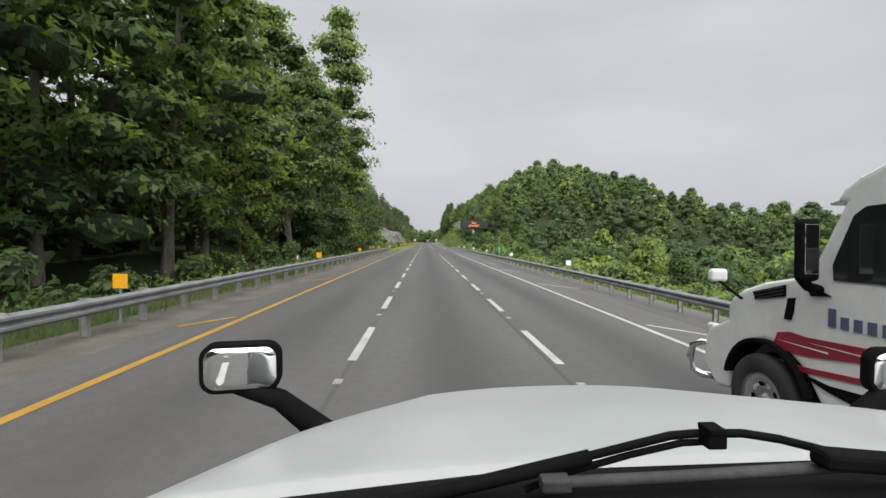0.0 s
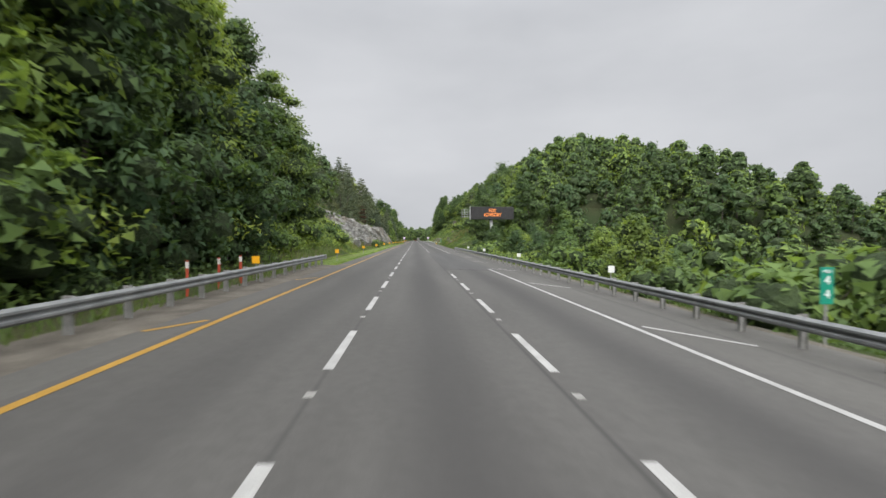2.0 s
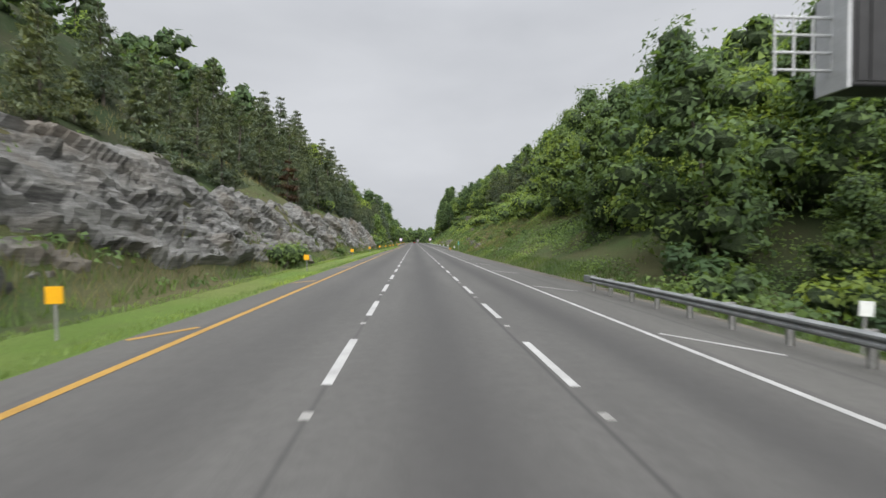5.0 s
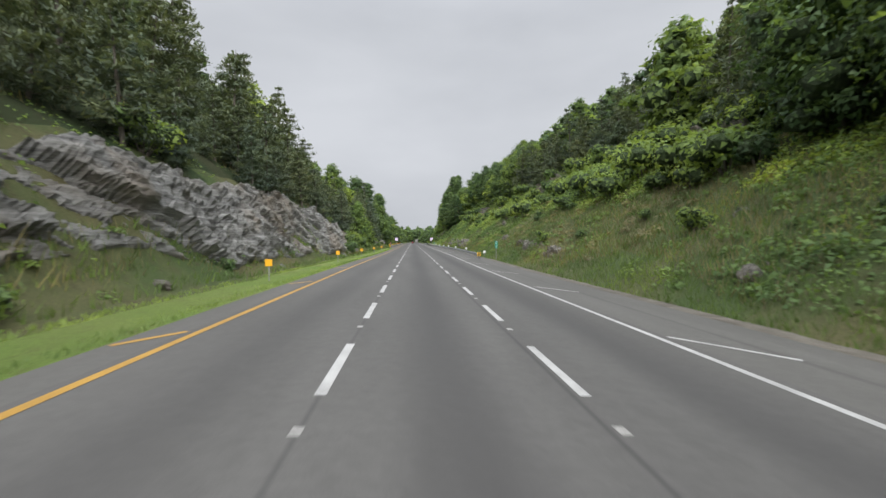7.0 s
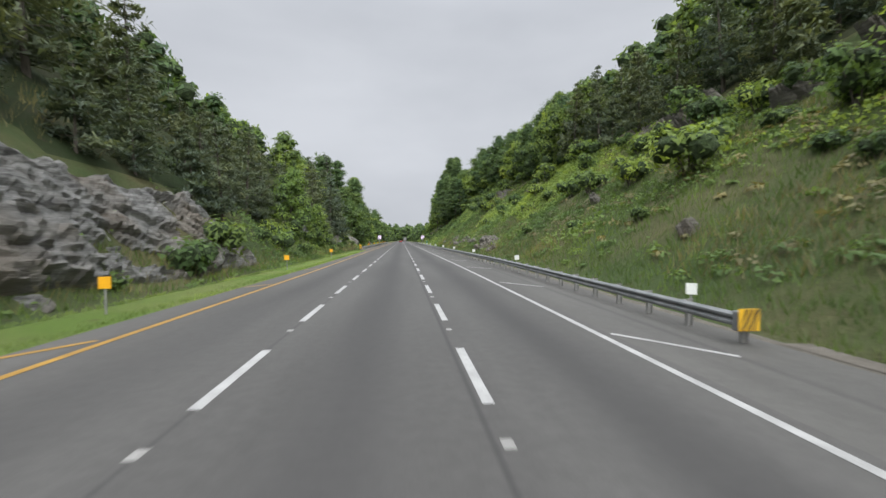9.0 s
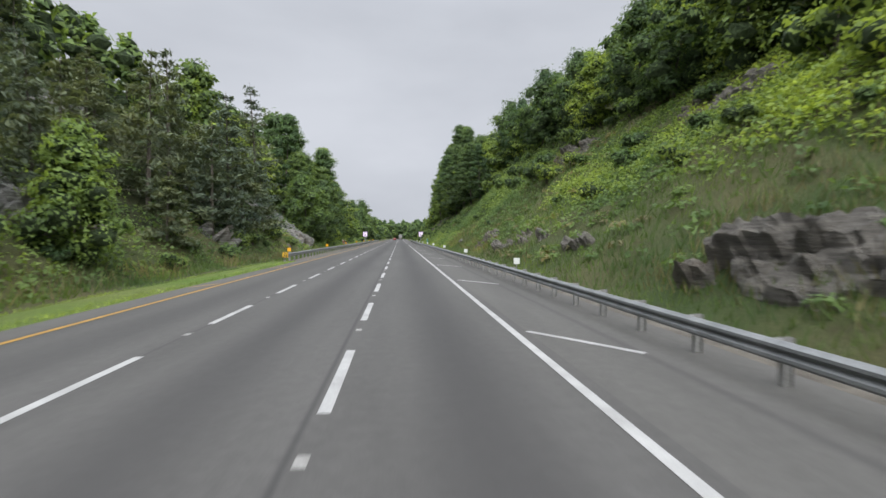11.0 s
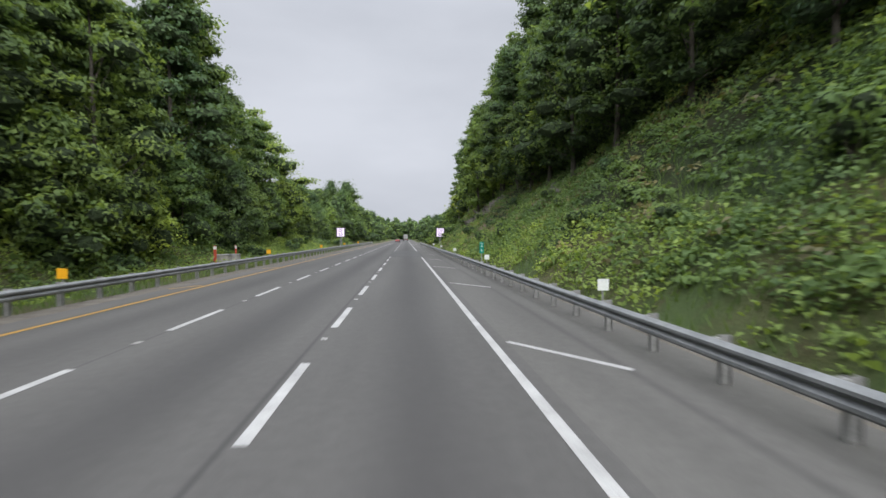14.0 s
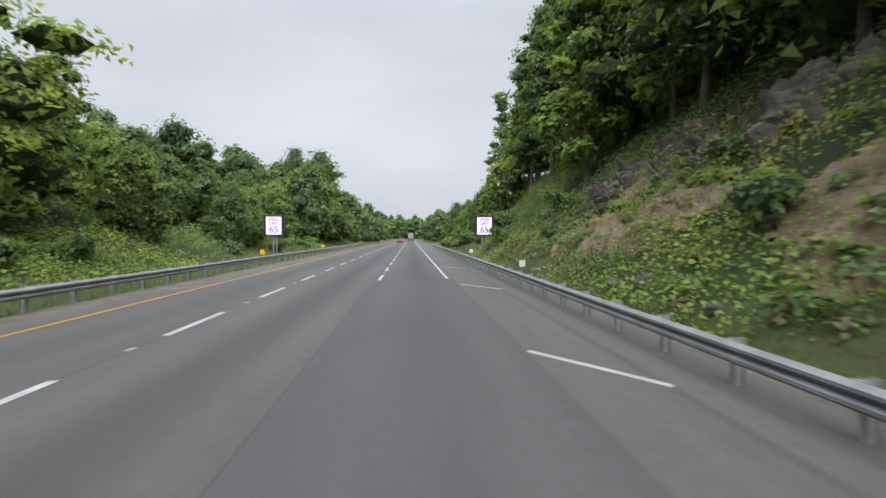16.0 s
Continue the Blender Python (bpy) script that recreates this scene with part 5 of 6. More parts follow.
def vines(zones, mat, name, label):
    parts, shade = [], []
    for x0, x1, y0, y1, dens, size, lift, seed, keep in zones:
        base, rng = sow(x0, x1, y0, y1, dens, seed, keep)
        base[:, 2] += rng.uniform(0.02, 1, len(base)) ** 1.5 * lift
        nrm = rng.normal(size=(len(base), 3)) * 0.45 + np.array([0.0, -0.15, 1.0])
        nrm /= np.linalg.norm(nrm, axis=1, keepdims=True)
        parts.append(leaf_arrays(base, nrm, size, rng, 0.75, corners=4))
        shade.append(unit(nrm + rng.normal(size=nrm.shape) * 0.15))
    tagged(new(name, quads_mesh(name, np.concatenate(parts), mat, None, 4, np.concatenate(shade))), label, "ground cover", kind="stuff")


def clumps(zones, mat, name, label):
    """Low rounded tufts of weeds, a few dozen leaves each."""
    parts, shade = [], []
    for x0, x1, y0, y1, dens, size, radius, each, seed, keep in zones:
        base, rng = sow(x0, x1, y0, y1, dens, seed, keep)
        r = radius * rng.uniform(0.5, 1.5, len(base))
        d = rng.normal(size=(len(base), each, 3))
        d[..., 2] = np.abs(d[..., 2])
        d /= np.linalg.norm(d, axis=2, keepdims=True)
        p = base[:, None] + d * (r[:, None, None] * np.array([1.25, 1.25, 0.75])) * rng.uniform(0.6, 1.08, (len(base), each, 1))
        n = d + np.array([0, 0, 0.5]) + rng.normal(size=d.shape) * 0.35
        n /= np.linalg.norm(n, axis=2, keepdims=True)
        parts.append(leaf_arrays(p.reshape(-1, 3), n.reshape(-1, 3), size, rng, 0.6, 0.6))
        shade.append(n.reshape(-1, 3))
    tagged(new(name, quads_mesh(name, np.concatenate(parts), mat, None, 3, np.concatenate(shade))), label, "weeds", kind="stuff")


grass([(-9.0, -6.25, 84, 312, 95, 0.11, 0.06, 71, None)], BLADE_MOWN, "mown_grass", "mown yellow-green grass strip beside the narrow shoulder")
clumps([(10.6, 27, 186, 364, 0.42, 0.2, 0.5, 40, 121, patchy(0.1, -0.2, 11)), (10.2, 20, 345, 394, 1.0, 0.2, 0.5, 44, 122, None), (10.2, 20, 394, 440, 0.45, 0.2, 0.5, 44, 120, None), (-30, -10.6, 84, 140, 0.4, 0.22, 0.6, 40, 123, None),
        (-11.6, -9.2, 140, 330, 0.3, 0.18, 0.35, 34, 124, None), (-22, -10, 326, 420, 0.3, 0.2, 0.5, 40, 125, None)],
       LEAF_MID, "weed_clumps", "green tufts of weeds dotted over the grassy banks")
clumps([(10.6, 24, 200, 364, 0.3, 0.24, 0.4, 26, 126, patchy(0.08, 0.0, 5)), (10.2, 20, 364, 392, 0.3, 0.22, 0.35, 26, 127, None), (10.0, 18, 392, 440, 0.9, 0.22, 0.35, 26, 119, None), (-30, -14, 104, 140, 0.3, 0.24, 0.4, 26, 128, None), (-22, -10, 332, 352, 0.5, 0.2, 0.3, 26, 129, None)],
       BLADE_DRY, "dry_weed_clumps", "tan withered weed tufts on the banks")
grass([(-9.5, -7.4, 312, 470, 14, 0.25, 0.05, 72, None), (9.35, 11.6, 140, 345, 34, 0.32, 0.05, 73, None),
       (9.1, 11.0, 345, 470, 16, 0.35, 0.05, 74, None), (-11, -7.5, -10, 84, 18, 0.3, 0.05, 75, None), (9.0, 11.5, -5, 140, 18, 0.35, 0.05, 76, None),
       (11.6, 26, 186, 364, 20, 0.4, 0.055, 77, patchy(0.12, -0.35)), (-11.5, -9.3, 84, 312, 26, 0.4, 0.055, 78, None), (-17, -11, 364, 470, 8, 0.4, 0.06, 79, None)],
      BLADE, "grass", "green roadside grass, mown by the road and tall below the slopes")
grass([(-11.3, -9.6, 84, 312, 12, 0.7, 0.035, 81, patchy(0.15, 0.0, 3)), (10.2, 24, 186, 364, 18, 0.45, 0.045, 82, patchy(0.09, -0.02, 5)), (10.2, 18, 364, 440, 12, 0.4, 0.045, 86, patchy(0.12, 0.0, 5)), (-11, -9.2, 296, 330, 16, 0.9, 0.04, 83, patchy(0.3, 0.0, 7)),
       (-22, -15.5, 128, 258, 5, 0.5, 0.04, 84, patchy(0.12, 0.0, 2)), (-30, -18, 112, 140, 8, 0.5, 0.04, 85, None)],
      BLADE_DRY, "dry_grass", "tall straw-coloured seeding grass on the slopes")
vines([(-26, -10.6, 84, 128, 34, 0.24, 0.7, 91, patchy(0.1, -0.3, 8)), (16, 30, 255, 364, 24, 0.24, 0.6, 92, patchy(0.07, 0.05, 9)), (15, 28, 280, 312, 26, 0.24, 0.7, 103, patchy(0.12, -0.05, 9)), (18, 32, 190, 255, 22, 0.26, 0.6, 93, patchy(0.09, 0.05, 9)),
       (9.4, 12.2, 344, 396, 60, 0.17, 0.7, 89, patchy(0.25, -0.3, 2)), (9.4, 12.0, 396, 450, 75, 0.15, 0.75, 87, patchy(0.25, -0.05, 2)), (-14.5, -9.4, 362, 424, 45, 0.16, 0.5, 88, patchy(0.15, -0.25, 2))],
      LEAF_BRIGHT, "vines", "bright green creeping vines and brambles over the slope")
vines([(-21, -10.6, 84, 128, 12, 0.26, 1.0, 96, patchy(0.15, 0.0, 1)), (10.5, 22, 140, 190, 20, 0.2, 0.4, 95, patchy(0.1, -0.1, 2)), (13, 27, 328, 366, 30, 0.22, 0.8, 90, patchy(0.2, 0.0, 12)), (10.2, 16, 350, 392, 55, 0.17, 0.65, 94, patchy(0.13, -0.1, 2)), (10.2, 20, 392, 450, 50, 0.17, 0.65, 86, patchy(0.15, 0.14, 2)), (12, 30, 150, 345, 12, 0.26, 0.8, 97, patchy(0.16, 0.12, 6)), (12, 24, 364, 450, 24, 0.17, 0.8, 98, patchy(0.2, -0.3, 6)),
       (-13, -9.5, -10, 84, 9, 0.24, 0.6, 99, None), (9.4, 14, -5, 145, 14, 0.26, 0.8, 100, None), (-20, -10.2, 262, 470, 14, 0.26, 0.7, 101, patchy(0.14, -0.2, 4)), (-17, -9.6, 140, 262, 3, 0.2, 0.4, 102, patchy(0.3, 0.15, 4))],
      LEAF_MID, "brambles", "green brambles and weeds below the trees")

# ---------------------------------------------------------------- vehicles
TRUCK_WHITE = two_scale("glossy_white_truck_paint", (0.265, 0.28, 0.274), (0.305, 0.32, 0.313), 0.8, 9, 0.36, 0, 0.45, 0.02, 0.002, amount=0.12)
CAB_WHITE = two_scale("road_grimed_white_cab_paint", (0.56, 0.57, 0.56), (0.68, 0.69, 0.68), 0.9, 7, 0.3, 0, 0.5, 0.02, 0.002, amount=0.2)
BLACK_PLASTIC = two_scale("matt_black_plastic", (0.004, 0.004, 0.0043), (0.009, 0.009, 0.0094), 3, 60, 0.75, 0, 0.03, 0.2, 0.002, amount=0.5)
GREY_RUBBER = two_scale("dusty_grey_rubber", (0.03, 0.03, 0.031), (0.055, 0.055, 0.055), 4, 60, 0.75, 0, 0.2, amount=0.6)
TYRE = two_scale("worn_black_tyre", (0.015, 0.015, 0.015), (0.04, 0.039, 0.037), 4, 40, 0.85, amount=0.6)
ALLOY = two_scale("brushed_aluminium_wheel", (0.45, 0.45, 0.46), (0.62, 0.62, 0.63), 4, 40, 0.3, 0.9, amount=0.3)
CHROME = two_scale("polished_chrome", (0.72, 0.72, 0.73), (0.8, 0.8, 0.81), 2, 20, 0.08, 1.0, 0.5, 0.0, 0.001, amount=0.1)
MIRROR = two_scale("mirror_glass", (0.86, 0.87, 0.87), (0.88, 0.89, 0.89), 1, 8, 0.02, 1.0, 0.5, 0.0, 0.001, amount=0.02)
TINTED = two_scale("dark_tinted_window", (0.012, 0.014, 0.015), (0.02, 0.022, 0.024), 1, 8, 0.05, 0, 0.6, 0.0, 0.001, amount=0.1)
STRIPE_RED = two_scale("dark_red_stripe", (0.22, 0.015, 0.03), (0.27, 0.02, 0.04), 2, 20, 0.3, amount=0.2)
STRIPE_NAVY = two_scale("navy_blue_lettering", (0.07, 0.085, 0.15), (0.10, 0.115, 0.18), 2, 20, 0.3, amount=0.2)
CAR_RED = two_scale("dark_red_car_paint", (0.20, 0.03, 0.025), (0.26, 0.04, 0.03), 1, 9, 0.25, 0.1, 0.5, 0.02, 0.001, amount=0.15)
LAMP_RED = two_scale("red_tail_lamp", (0.45, 0.02, 0.02), (0.5, 0.03, 0.03), 2, 20, 0.2)
LAMP_CLEAR = two_scale("hazy_headlamp_lens", (0.55, 0.53, 0.48), (0.66, 0.64, 0.6), 3, 20, 0.15)


def profile_body(pts, x0, x1, bevel=0.04, seg=3):
    """A solid with the side outline pts (y, z), from x0 to x1."""
    bm = bmesh.new()
    a = [bm.verts.new((x0, y, z)) for y, z in pts]
    b = [bm.verts.new((x1, y, z)) for y, z in pts]
    bm.faces.new(a)
    bm.faces.new(b[::-1])
    n = len(pts)
    for i in range(n):
        j = (i + 1) % n
        bm.faces.new((a[j], a[i], b[i], b[j]))
    bmesh.ops.recalc_face_normals(bm, faces=bm.faces)
    if bevel:
        bmesh.ops.bevel(bm, geom=list(bm.edges), offset=bevel, segments=seg, affect="EDGES", profile=0.6)
    return bm


def wheel(parent, x, y, z, r, w, out, rim_mat=None):
    """out: +1 or -1, the way the outer face looks along x."""
    bm = bmesh.new()
    prof = [(r * 0.58, w * 0.42), (r * 0.62, w * 0.5), (r * 0.88, w * 0.5), (r * 0.97, w * 0.42), (r, w * 0.25), (r, -w * 0.25), (r * 0.97, -w * 0.42), (r * 0.88, -w * 0.5), (r * 0.58, -w * 0.5)]
    n = 36
    rings = []
    for k in range(n):
        a = 2 * math.pi * k / n
        rings.append([bm.verts.new((x + out * q, y + math.cos(a) * p, z + math.sin(a) * p)) for p, q in prof])
    for k in range(n):
        for i in range(len(prof) - 1):
            bm.faces.new((rings[k][i], rings[k][i + 1], rings[(k + 1) % n][i + 1], rings[(k + 1) % n][i]))
    tyre = part("wheel", bm, TYRE, parent, "black tyre on a metal rim")
    smooth(tyre)
    bm = bmesh.new()
    prof = [(0.02, 0.42), (0.13, 0.42), (0.15, 0.30), (0.34, 0.24), (0.45, 0.36), (0.60, 0.47), (0.60, -0.2)]
    rings = []
    for k in range(n):
        a = 2 * math.pi * k / n
        rings.append([bm.verts.new((x + out * q * w, y + math.cos(a) * p * r, z + math.sin(a) * p * r)) for p, q in prof])
    for k in range(n):
        for i in range(len(prof) - 1):
            bm.faces.new((rings[k][i], rings[k][i + 1], rings[(k + 1) % n][i + 1], rings[(k + 1) % n][i]))
    bm.faces.new([q[0] for q in rings])
    smooth(part("rim", bm, rim_mat or ALLOY, tyre, "brushed metal wheel rim"))
    for k in range(10):
        a = 2 * math.pi * k / 10
        bm = bmesh.new()
        cy, cz = y + math.cos(a) * 0.37 * r, z + math.sin(a) * 0.37 * r
        tube(bm, (x + out * w * 0.26, cy, cz), (x + out * w * 0.305, cy, cz), 0.035 * r / 0.5, n=10)
        part("hand_hole" if k % 2 == 0 else "wheel_nut", bm, BLACK_PLASTIC if k % 2 == 0 else CHROME, tyre)
    return tyre


def rod(parent, name, pts, r, mat, label="", n=10):
    me = limb_mesh(name, [[(p, r) for p in pts]], mat, n)
    ob = new(name, me)
    ob.parent = parent
    if label:
        ob["label"] = label
    return ob


# the truck that the camera rides in, standing where the drive begins
OX, OY, OZ = -0.60, 0.15, 2.07
own = tagged(new("semi_truck"), "front of a white semi truck with black wiper and hood mirrors", "truck")
own.location = (0, 0, 0)


def at_px(px, py, d):
    """A point d metres ahead of the driver's eye, by its bearing."""
    return Vector((OX + (px - 751) / 820 * d, OY + d, OZ - (py - 427) / 820 * d))


def build_hood():
    rows_y = [0.855, 0.86, 0.885, 0.90, 0.95, 1.05, 1.2, 1.35, 1.5, 1.65, 1.8, 1.95, 2.08, 2.16, 2.20, 2.24, 2.275, 2.29]
    cx = 0.0
    verts, faces = [], []
    nw = 45
    for k, y in enumerate(rows_y):
        xe = 0.6 + (2.2 - min(y, 2.2)) * 0.433
        ze = float(np.interp(y, [0.86, 0.97, 1.29, 1.55, 1.85, 2.2], [1.584, 1.574, 1.538, 1.489, 1.422, 1.343]))
        crown = 0.068 - 0.034 * max(0, (y - 0.9) / 1.3)
        down = {0.855: 0.10, 0.86: 0.04, 0.885: 0.004, 2.24: 0.012, 2.275: 0.06, 2.29: 0.22}.get(y, 0.0)
        for i in range(nw):
            s = -1 + 2 * i / (nw - 1)
            a = abs(s)
            if a < 0.88:
                q = a / 0.88
                x, z = xe * q, ze + crown * (1 - q ** 2.2)
            else:
                q = (a - 0.88) / 0.12
                x, z = xe + 0.05 * q ** 0.6, ze - 0.02 * q - 0.3 * q ** 2
            verts.append((cx + math.copysign(x, s), OY + y, z - down + 0.008 * s))
    for k in range(len(rows_y) - 1):
        for i in range(nw - 1):
            a = k * nw + i
            faces.append((a, a + 1, a + nw + 1, a + nw))
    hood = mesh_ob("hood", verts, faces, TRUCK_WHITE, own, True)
    hood["label"] = "broad glossy white hood sloping to the nose"
    sol = hood.modifiers.new("thick", "SOLIDIFY")
    sol.thickness, sol.offset = 0.02, -1
    return hood


build_hood()
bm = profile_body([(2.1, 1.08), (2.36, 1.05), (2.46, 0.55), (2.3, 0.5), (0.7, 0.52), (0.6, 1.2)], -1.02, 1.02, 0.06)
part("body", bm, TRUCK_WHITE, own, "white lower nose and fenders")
bm = bmesh.new()
box(bm, 1.1, 0.06, 0.62, (-0.08, 2.66, 0.92), bevel=0.05)
part("grille", bm, CHROME, own, "chrome grille")
bm = bmesh.new()
box(bm, 2.3, 0.34, 0.36, (-0.08, 2.62, 0.36), bevel=0.09)
part("bumper", bm, TRUCK_WHITE, own, "white front bumper")
for sx in (-1, 1):
    wheel(own, -0.08 + sx * 1.0, 1.55, 0.47, 0.5, 0.28, sx)
# black cowl below the windscreen
bm = bmesh.new()
v = [bm.verts.new(p) for p in (at_px(430, 884, 0.86), at_px(900, 838, 0.88), at_px(1480, 829, 0.86), at_px(1800, 840, 0.8), at_px(1800, 1000, 0.45), at_px(300, 1000, 0.5))]
bm.faces.new(v)
bmesh.ops.recalc_face_normals(bm, faces=bm.faces)
r = bmesh.ops.extrude_face_region(bm, geom=list(bm.faces))
bmesh.ops.translate(bm, verts=[e for e in r["geom"] if isinstance(e, bmesh.types.BMVert)], vec=(0, 0, -0.05))
part("cowl", bm, BLACK_PLASTIC, own, "black plastic cowl under the windscreen")
D = 0.72
rod(own, "wiper_spine", [at_px(690, 893, D - 0.01), at_px(880, 852, D - 0.01), at_px(1048, 815, D - 0.01)], 0.0115, BLACK_PLASTIC, "thick black sleeve on the wiper arm")
rod(own, "wiper_arm", [at_px(680, 895, D), at_px(860, 852, D), at_px(1010, 822, D), at_px(1195, 779, D), at_px(1240, 776, D), at_px(1330, 777, D), at_px(1400, 789, D), at_px(1500, 815, D)], 0.0068, BLACK_PLASTIC, "bent black wiper arm")
rod(own, "wiper_link", [at_px(930, 872, D), at_px(1010, 842, D), at_px(1120, 813, D), at_px(1215, 793, D), at_px(1262, 791, D)], 0.0055, BLACK_PLASTIC, "thin black wiper link")
bm = bmesh.new()
c = at_px(1274, 784, D - 0.015)
box(bm, 0.031, 0.03, 0.028, c, bevel=0.004)
box(bm, 0.027, 0.034, 0.010, c + Vector((-0.001, 0, 0.014)), bevel=0.002)
part("wiper_clip", bm, BLACK_PLASTIC, own, "black block clip on the wiper arm")
blade = rod(own, "wiper_blade", [at_px(960, 862, 0.70), at_px(1200, 855, 0.70), at_px(1440, 845, 0.70), at_px(1600, 838, 0.70)], 0.0095, GREY_RUBBER, "dusty grey wiper blade")
bm = bmesh.new()
box(bm, 0.045, 0.03, 0.02, at_px(985, 861, 0.69), bevel=0.004)
part("blade_end", bm, GREY_RUBBER, own)
bm = bmesh.new()
a, b = at_px(1480, 822, 0.70), at_px(1700, 850, 0.66)
box(bm, 0.19, 0.04, 0.028, (a + b) / 2, Matrix.Rotation(0.1, 4, "Y"), bevel=0.008)
part("wiper_pivot", bm, BLACK_PLASTIC, own, "black wiper pivot housing")


def pillow(w, h, depth, r, dome=0.0):
    """A rounded-corner plate standing in xz, its face towards -y."""
    bm = bmesh.new()
    ring = []
    for cx, cz, a0 in ((w / 2 - r, h / 2 - r, 0), (-w / 2 + r, h / 2 - r, 90), (-w / 2 + r, -h / 2 + r, 180), (w / 2 - r, -h / 2 + r, 270)):
        for k in range(8):
            a = radians(a0 + 90 * k / 7)
            ring.append((cx + r * math.cos(a), cz + r * math.sin(a)))
    loops = []
    for y, s in ((0.0, 0.3), (0.0, 0.7), (0.0, 0.96), (0.004, 1.0), (depth * 0.6, 1.0), (depth, 0.8), (depth + 0.012, 0.4)):
        loops.append([bm.verts.new((x * s, y + (dome * ((x * s) ** 2 + (z * s) ** 2) if y < 0.01 else 0), z * s)) for x, z in ring])
    n = len(ring)
    for a, b in zip(loops, loops[1:]):
        for i in range(n):
            bm.faces.new((a[i], a[(i + 1) % n], b[(i + 1) % n], b[i]))
    bm.faces.new(loops[0])
    bm.faces.new(loops[-1])
    bmesh.ops.recalc_face_normals(bm, faces=bm.faces)
    for f in bm.faces:
        f.smooth = True
    return bm


def hood_mirror(px, py, d, sx, root):
    c = at_px(px, py, d)
    w, h = 0.262, 0.17
    ob = part("hood_mirror", pillow(w, h, 0.085, 0.05), BLACK_PLASTIC, own, "black hood mirror on an angled arm")
    ob.matrix_basis = Matrix.Translation(c) @ Matrix.Rotation(radians(-9.5 * sx), 4, "Z") @ Matrix.Rotation(radians(1.4), 4, "X")
    g = part("mirror_glass", pillow(w - 0.026, h - 0.026, 0.012, 0.04, dome=0.16), MIRROR, ob, "convex mirror glass")
    g.location = (0, -0.006, 0)
    a, b = c + Vector((sx * 0.03, 0.04, -h * 0.40)), c + (root - c) * 0.5 + Vector((0, 0.02, -0.012))
    arm = new("mirror_arm", limb_mesh("mirror_arm", [[(a, 0.03), (b, 0.036), (root, 0.045), (root + (root - b) * 0.4, 0.05)]], BLACK_PLASTIC, 14))
    arm.parent = own
    arm["label"] = "black mirror arm that widens towards the hood"


hood_mirror(430, 649, 1.6, -1, at_px(560, 752, 1.62))
hood_mirror(1648, 672, 1.6, 1, at_px(1560, 745, 1.62))


for sx in (-1, 1):
    bm = bmesh.new()
    box(bm, 0.08, 1.5, 1.15, (sx * 1.2, -0.95, 1.35), bevel=0.03)
    part("cab_door", bm, TRUCK_WHITE, own, "white cab door")

